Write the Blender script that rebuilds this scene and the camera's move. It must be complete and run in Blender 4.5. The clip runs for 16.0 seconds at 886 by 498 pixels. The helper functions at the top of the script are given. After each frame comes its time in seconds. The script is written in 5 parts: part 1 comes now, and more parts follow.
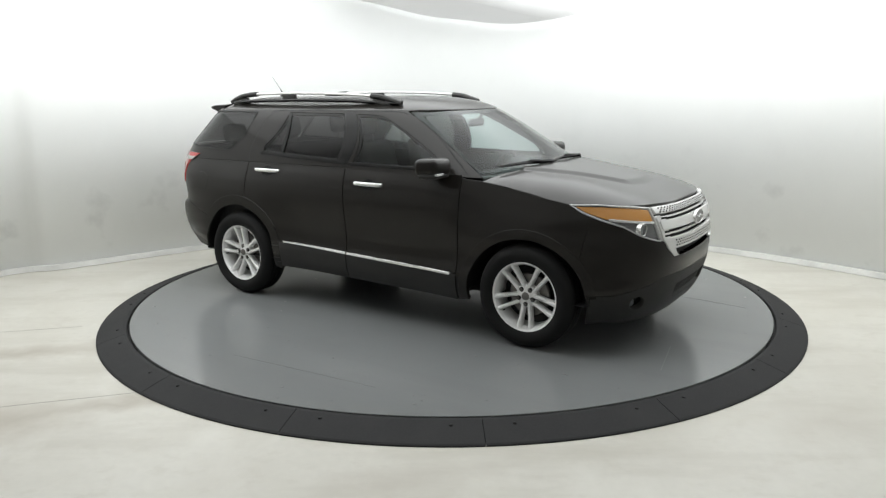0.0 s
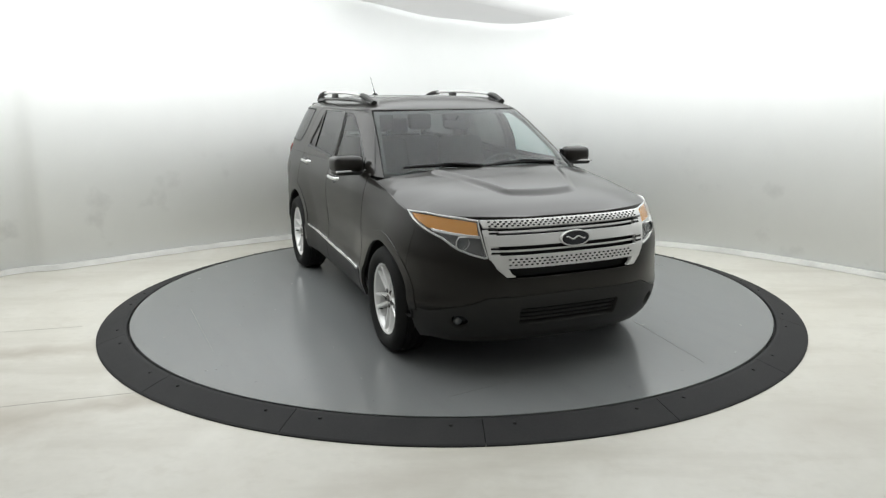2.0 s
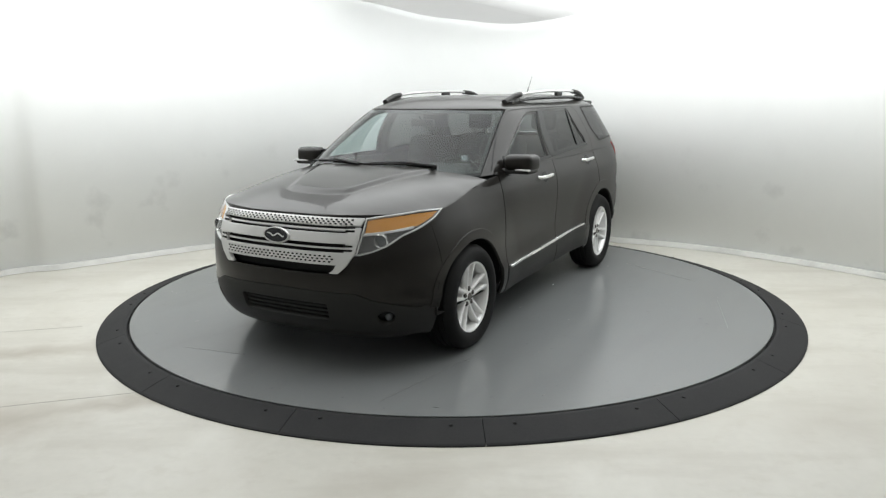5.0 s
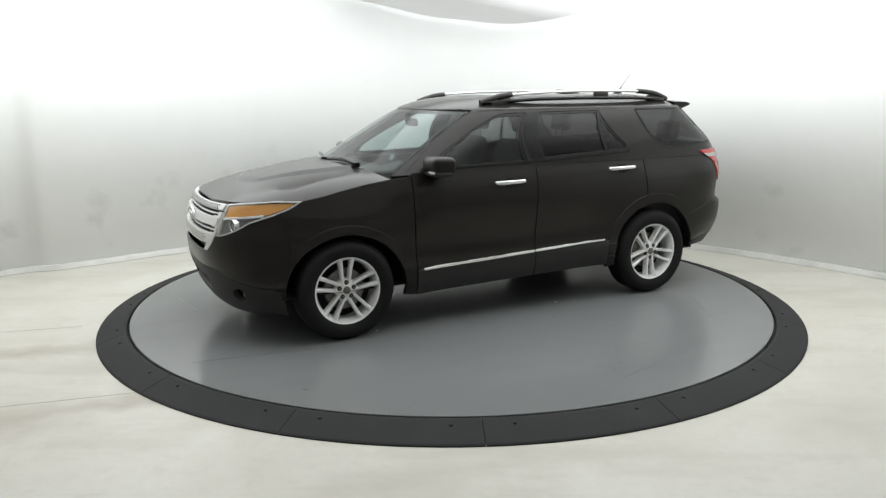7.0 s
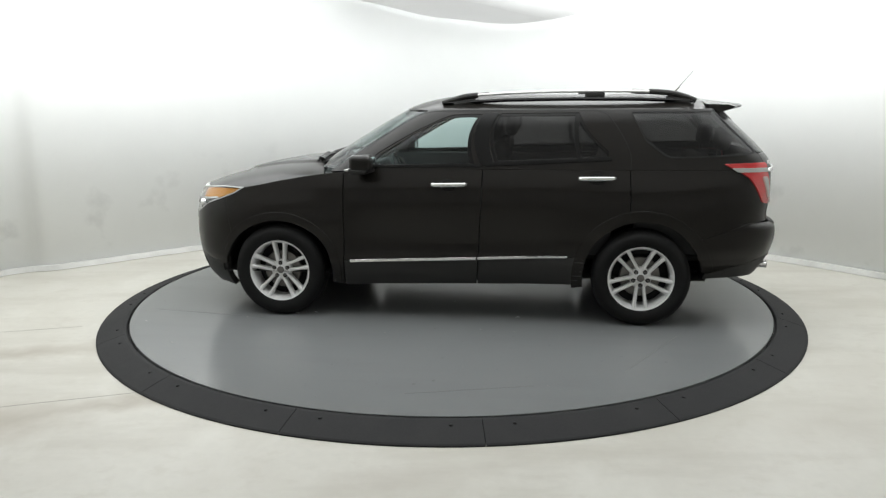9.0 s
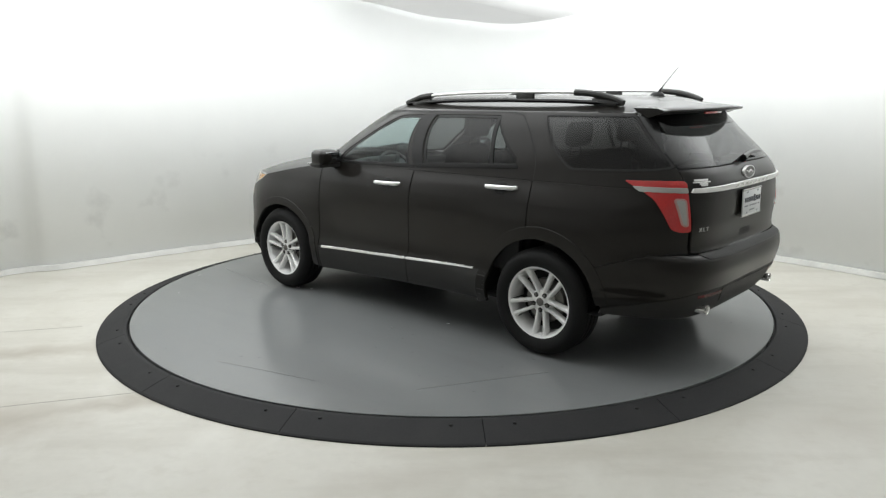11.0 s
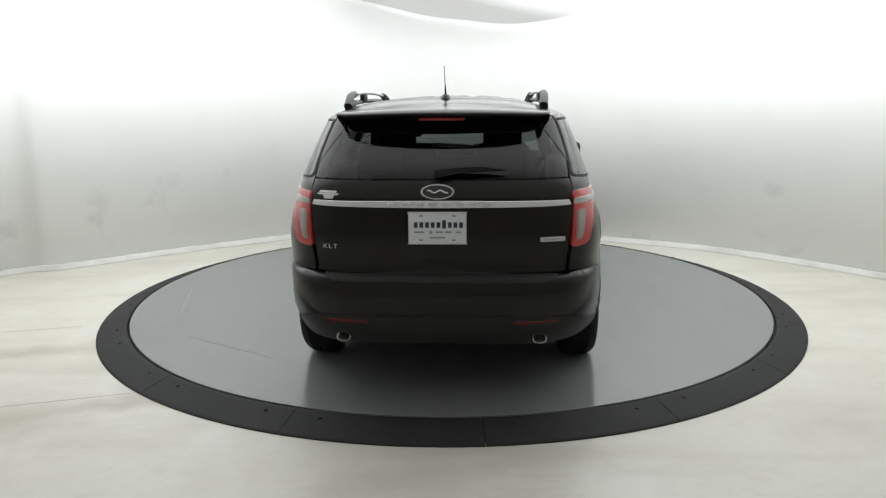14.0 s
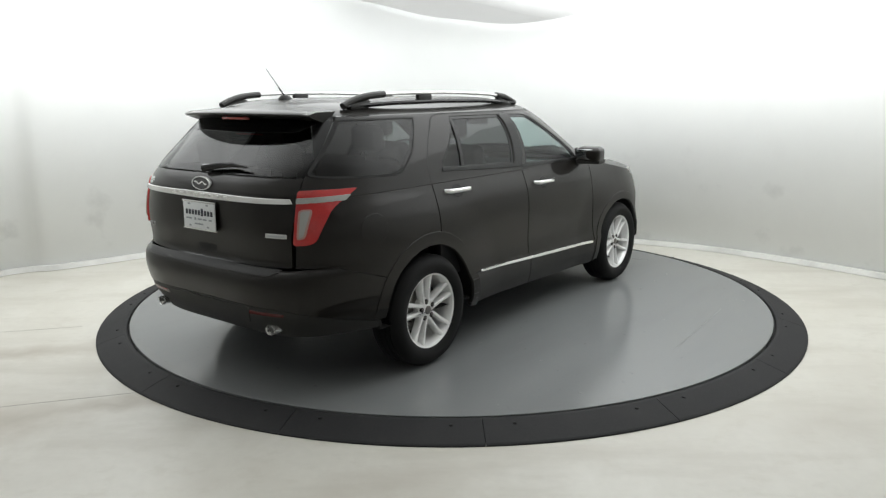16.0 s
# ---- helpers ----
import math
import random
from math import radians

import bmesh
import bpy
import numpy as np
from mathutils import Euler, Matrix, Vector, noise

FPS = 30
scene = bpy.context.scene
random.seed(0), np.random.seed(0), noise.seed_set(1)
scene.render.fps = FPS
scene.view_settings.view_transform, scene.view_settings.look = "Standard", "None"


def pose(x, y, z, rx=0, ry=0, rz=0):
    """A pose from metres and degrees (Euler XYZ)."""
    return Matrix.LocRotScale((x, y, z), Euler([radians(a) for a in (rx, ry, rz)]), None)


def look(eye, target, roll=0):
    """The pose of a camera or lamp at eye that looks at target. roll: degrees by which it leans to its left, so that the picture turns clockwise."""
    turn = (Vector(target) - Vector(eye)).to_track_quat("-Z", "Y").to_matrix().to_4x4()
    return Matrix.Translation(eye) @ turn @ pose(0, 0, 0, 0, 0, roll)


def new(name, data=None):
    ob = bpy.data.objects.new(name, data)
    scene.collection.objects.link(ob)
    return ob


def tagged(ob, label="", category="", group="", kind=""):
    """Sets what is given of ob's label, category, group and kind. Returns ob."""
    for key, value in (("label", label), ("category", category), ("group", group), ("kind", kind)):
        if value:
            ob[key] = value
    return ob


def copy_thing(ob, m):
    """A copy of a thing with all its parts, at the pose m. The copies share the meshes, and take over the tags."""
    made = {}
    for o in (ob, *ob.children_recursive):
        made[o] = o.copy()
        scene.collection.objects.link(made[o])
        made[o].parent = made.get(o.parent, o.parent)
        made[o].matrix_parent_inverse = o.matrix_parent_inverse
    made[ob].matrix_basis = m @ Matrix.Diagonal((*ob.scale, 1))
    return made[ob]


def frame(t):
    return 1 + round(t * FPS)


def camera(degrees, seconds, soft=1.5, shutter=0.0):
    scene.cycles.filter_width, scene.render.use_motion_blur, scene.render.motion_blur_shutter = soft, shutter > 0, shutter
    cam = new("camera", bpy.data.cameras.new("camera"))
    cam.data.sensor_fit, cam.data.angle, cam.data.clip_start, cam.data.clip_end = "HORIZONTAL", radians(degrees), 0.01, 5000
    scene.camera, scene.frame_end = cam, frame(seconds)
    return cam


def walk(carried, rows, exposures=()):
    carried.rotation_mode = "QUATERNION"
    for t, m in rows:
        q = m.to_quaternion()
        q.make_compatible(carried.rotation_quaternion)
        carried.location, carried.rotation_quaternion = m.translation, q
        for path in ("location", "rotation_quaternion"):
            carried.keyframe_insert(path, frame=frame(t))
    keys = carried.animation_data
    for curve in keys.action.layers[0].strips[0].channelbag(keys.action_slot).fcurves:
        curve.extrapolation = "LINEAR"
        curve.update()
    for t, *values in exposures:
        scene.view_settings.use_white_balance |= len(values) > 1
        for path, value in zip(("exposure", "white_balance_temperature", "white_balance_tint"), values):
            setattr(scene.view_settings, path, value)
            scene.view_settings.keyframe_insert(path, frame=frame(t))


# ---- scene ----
# ---------- camera ----------
EYE = (0.0, -6.675, 1.859)
PITCH, YAW, ROLL = radians(11.848), radians(-0.532), -0.478
AIM = (EYE[0] + math.sin(YAW) * math.cos(PITCH), EYE[1] + math.cos(YAW) * math.cos(PITCH), EYE[2] - math.sin(PITCH))
cam = camera(60.74, 16.0, soft=1.3)
walk(cam, [(0.0, look(EYE, AIM, ROLL)), (16.0, look(EYE, AIM, ROLL))], exposures=[(0.0, 0.08), (16.0, 0.08)])

# ---------- light ----------
world = bpy.data.worlds.new("studio_world")
scene.world = world
world.use_nodes = True
world.node_tree.nodes["Background"].inputs[0].default_value = (0.9, 0.95, 1.0, 1)
world.node_tree.nodes["Background"].inputs[1].default_value = 0.02
CANOPY_GLOW = 2.75

# ---------- plan ----------
TABLE_Z, TABLE_R, RAMP_R = 0.068, 2.715, 2.958
CAR_OFF = (-0.147, -0.075)
TURN0, TURN_RATE = -32.98, -17.134


# ---------- materials ----------
def material(name, color, rough=0.5, metal=0.0, coat=0.0, grain=0.0, grain_scale=40.0, stain=0.0, stain_scale=2.0,
             stain_color=None, bump=0.0, bump_scale=200.0, emit=None, emit_strength=0.0, spec=0.5, rough_var=0.0):
    """A surface with fine grain, broad stains and fine relief in object space."""
    m = bpy.data.materials.new(name)
    m.use_nodes = True
    nt = m.node_tree
    b = nt.nodes["Principled BSDF"]
    b.inputs["Base Color"].default_value = (*color, 1)
    b.inputs["Roughness"].default_value = rough
    b.inputs["Metallic"].default_value = metal
    b.inputs["Coat Weight"].default_value = coat
    b.inputs["Coat Roughness"].default_value = 0.03
    b.inputs["Coat IOR"].default_value = 1.42
    b.inputs["Specular IOR Level"].default_value = spec
    if emit:
        b.inputs["Emission Color"].default_value = (*emit, 1)
        b.inputs["Emission Strength"].default_value = emit_strength
    tc = nt.nodes.new("ShaderNodeTexCoord")

    def noisy(scale, detail=6.0):
        n = nt.nodes.new("ShaderNodeTexNoise")
        n.inputs["Scale"].default_value = scale
        n.inputs["Detail"].default_value = detail
        nt.links.new(tc.outputs["Object"], n.inputs["Vector"])
        return n
    last = None
    if grain:
        n = noisy(grain_scale)
        mix = nt.nodes.new("ShaderNodeMix")
        mix.data_type = "RGBA"
        mix.inputs[6].default_value = (*[c * (1 - grain) for c in color], 1)
        mix.inputs[7].default_value = (*[min(1, c * (1 + grain)) for c in color], 1)
        nt.links.new(n.outputs["Fac"], mix.inputs[0])
        last = mix.outputs[2]
    if stain:
        n = noisy(stain_scale, 8.0)
        ramp = nt.nodes.new("ShaderNodeValToRGB")
        ramp.color_ramp.elements[0].position, ramp.color_ramp.elements[1].position = 0.46, 0.72
        ramp.color_ramp.elements[1].color = (stain, stain, stain, 1)
        nt.links.new(n.outputs["Fac"], ramp.inputs[0])
        mix = nt.nodes.new("ShaderNodeMix")
        mix.data_type = "RGBA"
        mix.inputs[6].default_value = (*color, 1)
        mix.inputs[7].default_value = (*(stain_color or [c * 0.5 for c in color]), 1)
        if last:
            nt.links.new(last, mix.inputs[6])
        nt.links.new(ramp.outputs[0], mix.inputs[0])
        last = mix.outputs[2]
    if last:
        nt.links.new(last, b.inputs["Base Color"])
    if rough_var:
        n = noisy(stain_scale * 1.7)
        mr = nt.nodes.new("ShaderNodeMapRange")
        mr.inputs[3].default_value, mr.inputs[4].default_value = max(0, rough - rough_var), rough + rough_var
        nt.links.new(n.outputs["Fac"], mr.inputs[0])
        nt.links.new(mr.outputs[0], b.inputs["Roughness"])
    if bump:
        n = noisy(bump_scale)
        bp = nt.nodes.new("ShaderNodeBump")
        bp.inputs["Strength"].default_value = bump
        bp.inputs["Distance"].default_value = 0.002
        nt.links.new(n.outputs["Fac"], bp.inputs["Height"])
        nt.links.new(bp.outputs[0], b.inputs["Normal"])
    return m


def glass(name, tint, gloss=0.02):
    """Thin tinted pane: straight-through light with a Fresnel gloss."""
    m = bpy.data.materials.new(name)
    m.use_nodes = True
    nt = m.node_tree
    nt.nodes.remove(nt.nodes["Principled BSDF"])
    out = nt.nodes["Material Output"]
    tr = nt.nodes.new("ShaderNodeBsdfTransparent")
    tr.inputs[0].default_value = (*tint, 1)
    gl = nt.nodes.new("ShaderNodeBsdfGlossy")
    gl.inputs["Roughness"].default_value = gloss
    lw = nt.nodes.new("ShaderNodeLayerWeight")
    lw.inputs[0].default_value = 0.5
    pw = nt.nodes.new("ShaderNodeMath")
    pw.operation = "POWER"
    pw.inputs[1].default_value = 5.0
    ma = nt.nodes.new("ShaderNodeMath")
    ma.operation = "MULTIPLY_ADD"
    ma.inputs[1].default_value, ma.inputs[2].default_value = 0.90, 0.038
    mx = nt.nodes.new("ShaderNodeMixShader")
    nt.links.new(lw.outputs["Facing"], pw.inputs[0])
    nt.links.new(pw.outputs[0], ma.inputs[0])
    nt.links.new(ma.outputs[0], mx.inputs[0])
    nt.links.new(tr.outputs[0], mx.inputs[1])
    nt.links.new(gl.outputs[0], mx.inputs[2])
    nt.links.new(mx.outputs[0], out.inputs[0])
    return m


M_WALL = material("white_wall_paint", (0.93, 0.94, 0.93), 0.6, grain=0.02, grain_scale=3, stain=0.22, stain_scale=0.9,
                  stain_color=(0.83, 0.84, 0.835), bump=0.05, bump_scale=30)


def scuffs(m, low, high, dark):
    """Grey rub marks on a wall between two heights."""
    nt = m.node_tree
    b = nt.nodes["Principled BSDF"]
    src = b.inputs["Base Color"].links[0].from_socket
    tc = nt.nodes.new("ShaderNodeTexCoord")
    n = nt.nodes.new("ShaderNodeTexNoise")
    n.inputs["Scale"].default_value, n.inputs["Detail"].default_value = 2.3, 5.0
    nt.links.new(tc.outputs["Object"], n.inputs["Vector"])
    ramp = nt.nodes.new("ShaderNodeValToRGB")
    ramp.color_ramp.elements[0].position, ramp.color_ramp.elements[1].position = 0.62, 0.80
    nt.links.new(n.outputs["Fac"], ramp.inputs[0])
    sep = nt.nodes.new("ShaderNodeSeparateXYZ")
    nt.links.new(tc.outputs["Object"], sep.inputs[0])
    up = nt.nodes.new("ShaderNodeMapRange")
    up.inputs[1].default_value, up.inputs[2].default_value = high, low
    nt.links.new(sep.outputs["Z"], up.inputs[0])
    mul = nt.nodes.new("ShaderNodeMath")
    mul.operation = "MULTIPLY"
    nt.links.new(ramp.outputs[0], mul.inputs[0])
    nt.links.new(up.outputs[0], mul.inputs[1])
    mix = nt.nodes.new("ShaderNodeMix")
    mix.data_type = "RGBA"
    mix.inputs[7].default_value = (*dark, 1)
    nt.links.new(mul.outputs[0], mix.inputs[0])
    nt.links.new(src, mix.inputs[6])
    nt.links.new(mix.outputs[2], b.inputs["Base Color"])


def overlay(m, scale, turn, lo, hi, color, strength):
    """Stretched patches, worn or painted as shade, over a material's colour."""
    nt = m.node_tree
    b = nt.nodes["Principled BSDF"]
    src = b.inputs["Base Color"].links[0].from_socket
    tc = nt.nodes.new("ShaderNodeTexCoord")
    mp = nt.nodes.new("ShaderNodeMapping")
    mp.inputs["Rotation"].default_value[2] = radians(turn)
    mp.inputs["Scale"].default_value = (*scale, 1)
    n = nt.nodes.new("ShaderNodeTexNoise")
    n.inputs["Scale"].default_value, n.inputs["Detail"].default_value, n.inputs["Roughness"].default_value = 1.0, 7.0, 0.6
    nt.links.new(tc.outputs["Object"], mp.inputs[0])
    nt.links.new(mp.outputs[0], n.inputs["Vector"])
    ramp = nt.nodes.new("ShaderNodeValToRGB")
    ramp.color_ramp.elements[0].position, ramp.color_ramp.elements[1].position = lo, hi
    ramp.color_ramp.elements[1].color = (strength, strength, strength, 1)
    nt.links.new(n.outputs["Fac"], ramp.inputs[0])
    mix = nt.nodes.new("ShaderNodeMix")
    mix.data_type = "RGBA"
    mix.inputs[7].default_value = (*color, 1)
    nt.links.new(ramp.outputs[0], mix.inputs[0])
    nt.links.new(src, mix.inputs[6])
    nt.links.new(mix.outputs[2], b.inputs["Base Color"])


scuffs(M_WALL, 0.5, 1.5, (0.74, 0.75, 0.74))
M_UNSEEN_WALL = material("unseen_wall_paint", (0.86, 0.86, 0.86), 0.8, grain=0.04, grain_scale=4)
M_BASE = material("baseboard_paint", (0.80, 0.80, 0.78), 0.5, grain=0.05, grain_scale=12, stain=0.4, stain_scale=3)
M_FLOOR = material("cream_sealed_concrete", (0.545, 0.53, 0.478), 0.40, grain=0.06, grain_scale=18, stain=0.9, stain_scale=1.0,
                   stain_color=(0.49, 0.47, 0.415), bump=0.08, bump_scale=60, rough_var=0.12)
# long darker streaks also stand for the soft shadow bands at left
overlay(M_FLOOR, (0.45, 2.2), -20, 0.50, 0.74, (0.41, 0.388, 0.335), 0.75)
overlay(M_FLOOR, (5.0, 7.0), 35, 0.54, 0.72, (0.46, 0.437, 0.38), 0.6)
overlay(M_FLOOR, (1.3, 0.8), 60, 0.55, 0.75, (0.64, 0.63, 0.58), 0.6)


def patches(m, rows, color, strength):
    """Dull brown patches with ragged outlines, of wear and of painted shade, each x, y and its half length and half
    width in metres.
    """
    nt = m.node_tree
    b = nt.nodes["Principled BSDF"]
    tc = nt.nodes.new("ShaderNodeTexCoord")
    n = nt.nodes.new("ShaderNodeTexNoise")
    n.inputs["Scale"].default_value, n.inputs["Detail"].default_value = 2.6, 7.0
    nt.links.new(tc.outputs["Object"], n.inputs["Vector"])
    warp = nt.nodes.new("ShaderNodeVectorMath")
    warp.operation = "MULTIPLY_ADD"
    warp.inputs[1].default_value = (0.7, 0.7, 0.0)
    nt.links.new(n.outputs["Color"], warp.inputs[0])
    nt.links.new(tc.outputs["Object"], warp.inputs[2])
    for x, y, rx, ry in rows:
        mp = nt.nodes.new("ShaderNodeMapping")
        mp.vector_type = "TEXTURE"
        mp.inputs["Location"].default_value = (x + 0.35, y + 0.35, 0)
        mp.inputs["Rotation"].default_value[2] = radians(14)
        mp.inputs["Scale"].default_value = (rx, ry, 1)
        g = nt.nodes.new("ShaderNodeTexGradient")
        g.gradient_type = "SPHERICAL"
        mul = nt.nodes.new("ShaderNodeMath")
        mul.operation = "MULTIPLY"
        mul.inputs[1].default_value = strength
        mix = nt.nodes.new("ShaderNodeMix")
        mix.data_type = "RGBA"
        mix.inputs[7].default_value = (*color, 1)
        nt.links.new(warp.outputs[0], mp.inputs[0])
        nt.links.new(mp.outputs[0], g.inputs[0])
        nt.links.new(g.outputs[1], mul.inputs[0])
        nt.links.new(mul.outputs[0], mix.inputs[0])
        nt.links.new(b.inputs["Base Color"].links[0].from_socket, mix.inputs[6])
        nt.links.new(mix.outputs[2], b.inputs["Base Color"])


# left bands: brown stain and soft shadow, both painted into the colour
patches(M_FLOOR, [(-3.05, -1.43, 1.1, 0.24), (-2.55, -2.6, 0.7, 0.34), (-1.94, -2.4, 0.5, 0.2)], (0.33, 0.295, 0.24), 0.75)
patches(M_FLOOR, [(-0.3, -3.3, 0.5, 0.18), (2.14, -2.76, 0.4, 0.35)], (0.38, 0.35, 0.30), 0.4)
M_STAIN = material("floor_scuff", (0.25, 0.24, 0.21), 0.5, grain=0.2, grain_scale=30)
M_CEIL = material("ceiling_paint", (0.78, 0.78, 0.78), 0.8, grain=0.04, grain_scale=5)
M_CANOPY = material("backlit_diffuser_cloth", (0.74, 0.73, 0.73), 0.9, emit=(0.955, 0.985, 0.985), emit_strength=0.3, bump=0.1, bump_scale=8)


def backlight(m, rim, hot, r_rim, r_hot):
    """Glow given to the cloth itself in place of unseen lamps: dim along the wall, bright over the middle of the
    studio.
    """
    nt = m.node_tree
    tc = nt.nodes.new("ShaderNodeTexCoord")
    mp = nt.nodes.new("ShaderNodeMapping")
    mp.inputs["Location"].default_value = (0.0, 0.0, 0.0)
    mp.inputs["Scale"].default_value = (0.42, 1.0, 0.0)
    ln = nt.nodes.new("ShaderNodeVectorMath")
    ln.operation = "LENGTH"
    mr = nt.nodes.new("ShaderNodeMapRange")
    mr.inputs[1].default_value, mr.inputs[2].default_value, mr.inputs[3].default_value, mr.inputs[4].default_value = r_rim, r_hot, rim, hot
    nt.links.new(tc.outputs["Object"], mp.inputs[0])
    nt.links.new(mp.outputs[0], ln.inputs[0])
    nt.links.new(ln.outputs["Value"], mr.inputs[0])
    nt.links.new(mr.outputs[0], nt.nodes["Principled BSDF"].inputs["Emission Strength"])


backlight(M_CANOPY, 0.22, CANOPY_GLOW, 3.0, 1.7)
M_SEAM = material("cloth_seam", (0.6, 0.58, 0.57), 0.9)
M_TABLE = material("grey_table_paint", (0.185, 0.192, 0.192), 0.18, grain=0.03, grain_scale=60, stain=0.3, stain_scale=2.2,
                   stain_color=(0.175, 0.182, 0.183), bump=0.03, bump_scale=90, rough_var=0.06)
overlay(M_TABLE, (0.5, 3.0), 15, 0.50, 0.75, (0.165, 0.170, 0.170), 0.5)
overlay(M_TABLE, (14.0, 14.0), 0, 0.66, 0.72, (0.12, 0.12, 0.12), 0.5)
M_SCRATCH = material("scratch", (0.11, 0.11, 0.11), 0.5)
M_BRIGHT = material("bright_satin_trim", (0.78, 0.78, 0.77), 0.22, metal=0.3, grain=0.04, grain_scale=60)
M_RUBBER = material("black_ramp_rubber", (0.020, 0.020, 0.021), 0.7, spec=0.2, grain=0.25, grain_scale=70, stain=0.5, stain_scale=4,
                    stain_color=(0.028, 0.028, 0.028), bump=0.3, bump_scale=150)
M_PAINT = material("dark_brown_metallic_paint", (0.0095, 0.0083, 0.0070), 0.40, metal=0.0, coat=0.55, spec=0.1, grain=0.25, grain_scale=900,
                   stain=0.25, stain_scale=6, stain_color=(0.011, 0.0097, 0.0084))
M_PLASTIC = material("textured_dark_plastic", (0.019, 0.0185, 0.0175), 0.55, spec=0.35, grain=0.15, grain_scale=300, bump=0.15, bump_scale=700)
M_BLACK = material("gloss_black_trim", (0.006, 0.006, 0.006), 0.22, spec=0.25, grain=0.1, grain_scale=100)
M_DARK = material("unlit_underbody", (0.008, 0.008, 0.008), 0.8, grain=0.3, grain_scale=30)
M_TYRE = material("tyre_rubber", (0.009, 0.009, 0.009), 0.7, spec=0.2, grain=0.2, grain_scale=80, bump=0.15, bump_scale=250)
M_CHROME = material("chrome", (0.80, 0.80, 0.79), 0.12, metal=0.8, grain=0.04, grain_scale=30)
M_SILVER = material("satin_silver", (0.70, 0.70, 0.69), 0.26, metal=0.4, grain=0.05, grain_scale=150)
M_ALLOY = material("silver_alloy_paint", (0.80, 0.80, 0.79), 0.28, metal=0.25, coat=0.5, grain=0.05, grain_scale=120)
M_STEEL = material("brake_steel", (0.20, 0.19, 0.18), 0.4, metal=0.9, grain=0.2, grain_scale=80)
M_AMBER = material("amber_lens", (0.60, 0.27, 0.055), 0.15, coat=0.6, grain=0.25, grain_scale=160)
M_RED = material("red_lens", (0.46, 0.022, 0.022), 0.14, coat=0.8, grain=0.25, grain_scale=90, stain=0.5, stain_scale=9, stain_color=(0.34, 0.014, 0.016))
M_PINK = material("pale_pink_lens", (0.42, 0.22, 0.20), 0.2, coat=0.6, grain=0.1, grain_scale=120)
M_DIMRED = material("dull_red_reflector", (0.10, 0.010, 0.010), 0.25, grain=0.2, grain_scale=200)
M_CLEAR = material("clear_grey_lens", (0.34, 0.33, 0.31), 0.12, coat=0.8, grain=0.2, grain_scale=140)
M_LAMP = material("grey_lamp_housing", (0.15, 0.15, 0.152), 0.25, metal=0.3, grain=0.1, grain_scale=60)
M_LENS = material("projector_lens", (0.10, 0.11, 0.12), 0.05, coat=1.0, spec=0.8)
M_WHITE = material("white_plate", (0.72, 0.74, 0.75), 0.35, grain=0.03, grain_scale=40)
M_INK = material("dark_print", (0.03, 0.035, 0.05), 0.5)
M_GREY = material("grey_print", (0.30, 0.32, 0.34), 0.5)
M_BADGE = material("blue_black_badge", (0.012, 0.014, 0.020), 0.12, coat=0.8)
M_SEAT = material("charcoal_seat_cloth", (0.032, 0.031, 0.030), 0.85, grain=0.25, grain_scale=250, bump=0.2, bump_scale=500)
M_CABIN = material("dark_cabin_plastic", (0.022, 0.022, 0.022), 0.6, grain=0.15, grain_scale=200)
M_HEADLINER = material("grey_headliner", (0.22, 0.21, 0.20), 0.9, grain=0.05, grain_scale=100)
M_GLASS = glass("clear_green_glass", (0.72, 0.82, 0.81))
M_PRIVACY = glass("dark_privacy_glass", (0.19, 0.19, 0.19))
M_SCREEN = glass("clear_windshield_glass", (0.58, 0.66, 0.65))
M_COVER = glass("clear_lamp_cover", (0.93, 0.94, 0.94))
M_MIRROR = material("mirror", (0.8, 0.82, 0.84), 0.02, metal=1.0)


# ---------- mesh helpers ----------
def mesh_object(name, verts, faces, mat, parent=None, label="", normals=None, smooth=True):
    me = bpy.data.meshes.new(name)
    me.from_pydata([tuple(v) for v in verts], [], faces)
    me.materials.append(mat)
    if smooth:
        me.polygons.foreach_set("use_smooth", [True] * len(me.polygons))
    me.update()
    if normals is not None:
        me.normals_split_custom_set_from_vertices([tuple(n) for n in normals])
    ob = new(name, me)
    if parent:
        ob.parent = parent
    if label:
        ob["label"] = label
    return ob


def part(name, bm, mat, parent, label="", smooth=True, angle=35):
    bmesh.ops.recalc_face_normals(bm, faces=bm.faces)
    me = bpy.data.meshes.new(name)
    if smooth:
        for f in bm.faces:
            f.smooth = True
        for e in bm.edges:
            if len(e.link_faces) == 2 and e.calc_face_angle(0) > radians(angle):
                e.smooth = False
    bm.to_mesh(me)
    bm.free()
    me.materials.append(mat)
    ob = new(name, me)
    if parent:
        ob.parent = parent
    if label:
        ob["label"] = label
    return ob


def add_box(bm, size, m, bevel=0.0, seg=2, taper=1.0):
    """A box of that size at the pose m, rounded by bevel; taper scales its top."""
    r = bmesh.ops.create_cube(bm, size=1.0)
    for v in r["verts"]:
        if v.co.z > 0:
            v.co.x *= taper
            v.co.y *= taper
    bmesh.ops.scale(bm, vec=size, verts=r["verts"])
    vs = r["verts"]
    if bevel:
        es = list({e for v in vs for e in v.link_edges})
        out = bmesh.ops.bevel(bm, geom=es, offset=bevel, segments=seg, affect="EDGES", profile=0.5)
        vs = list(set(v for f in out["faces"] for v in f.verts) | set(v for v in vs if v.is_valid))
    bmesh.ops.transform(bm, matrix=m, verts=vs)
    return bm


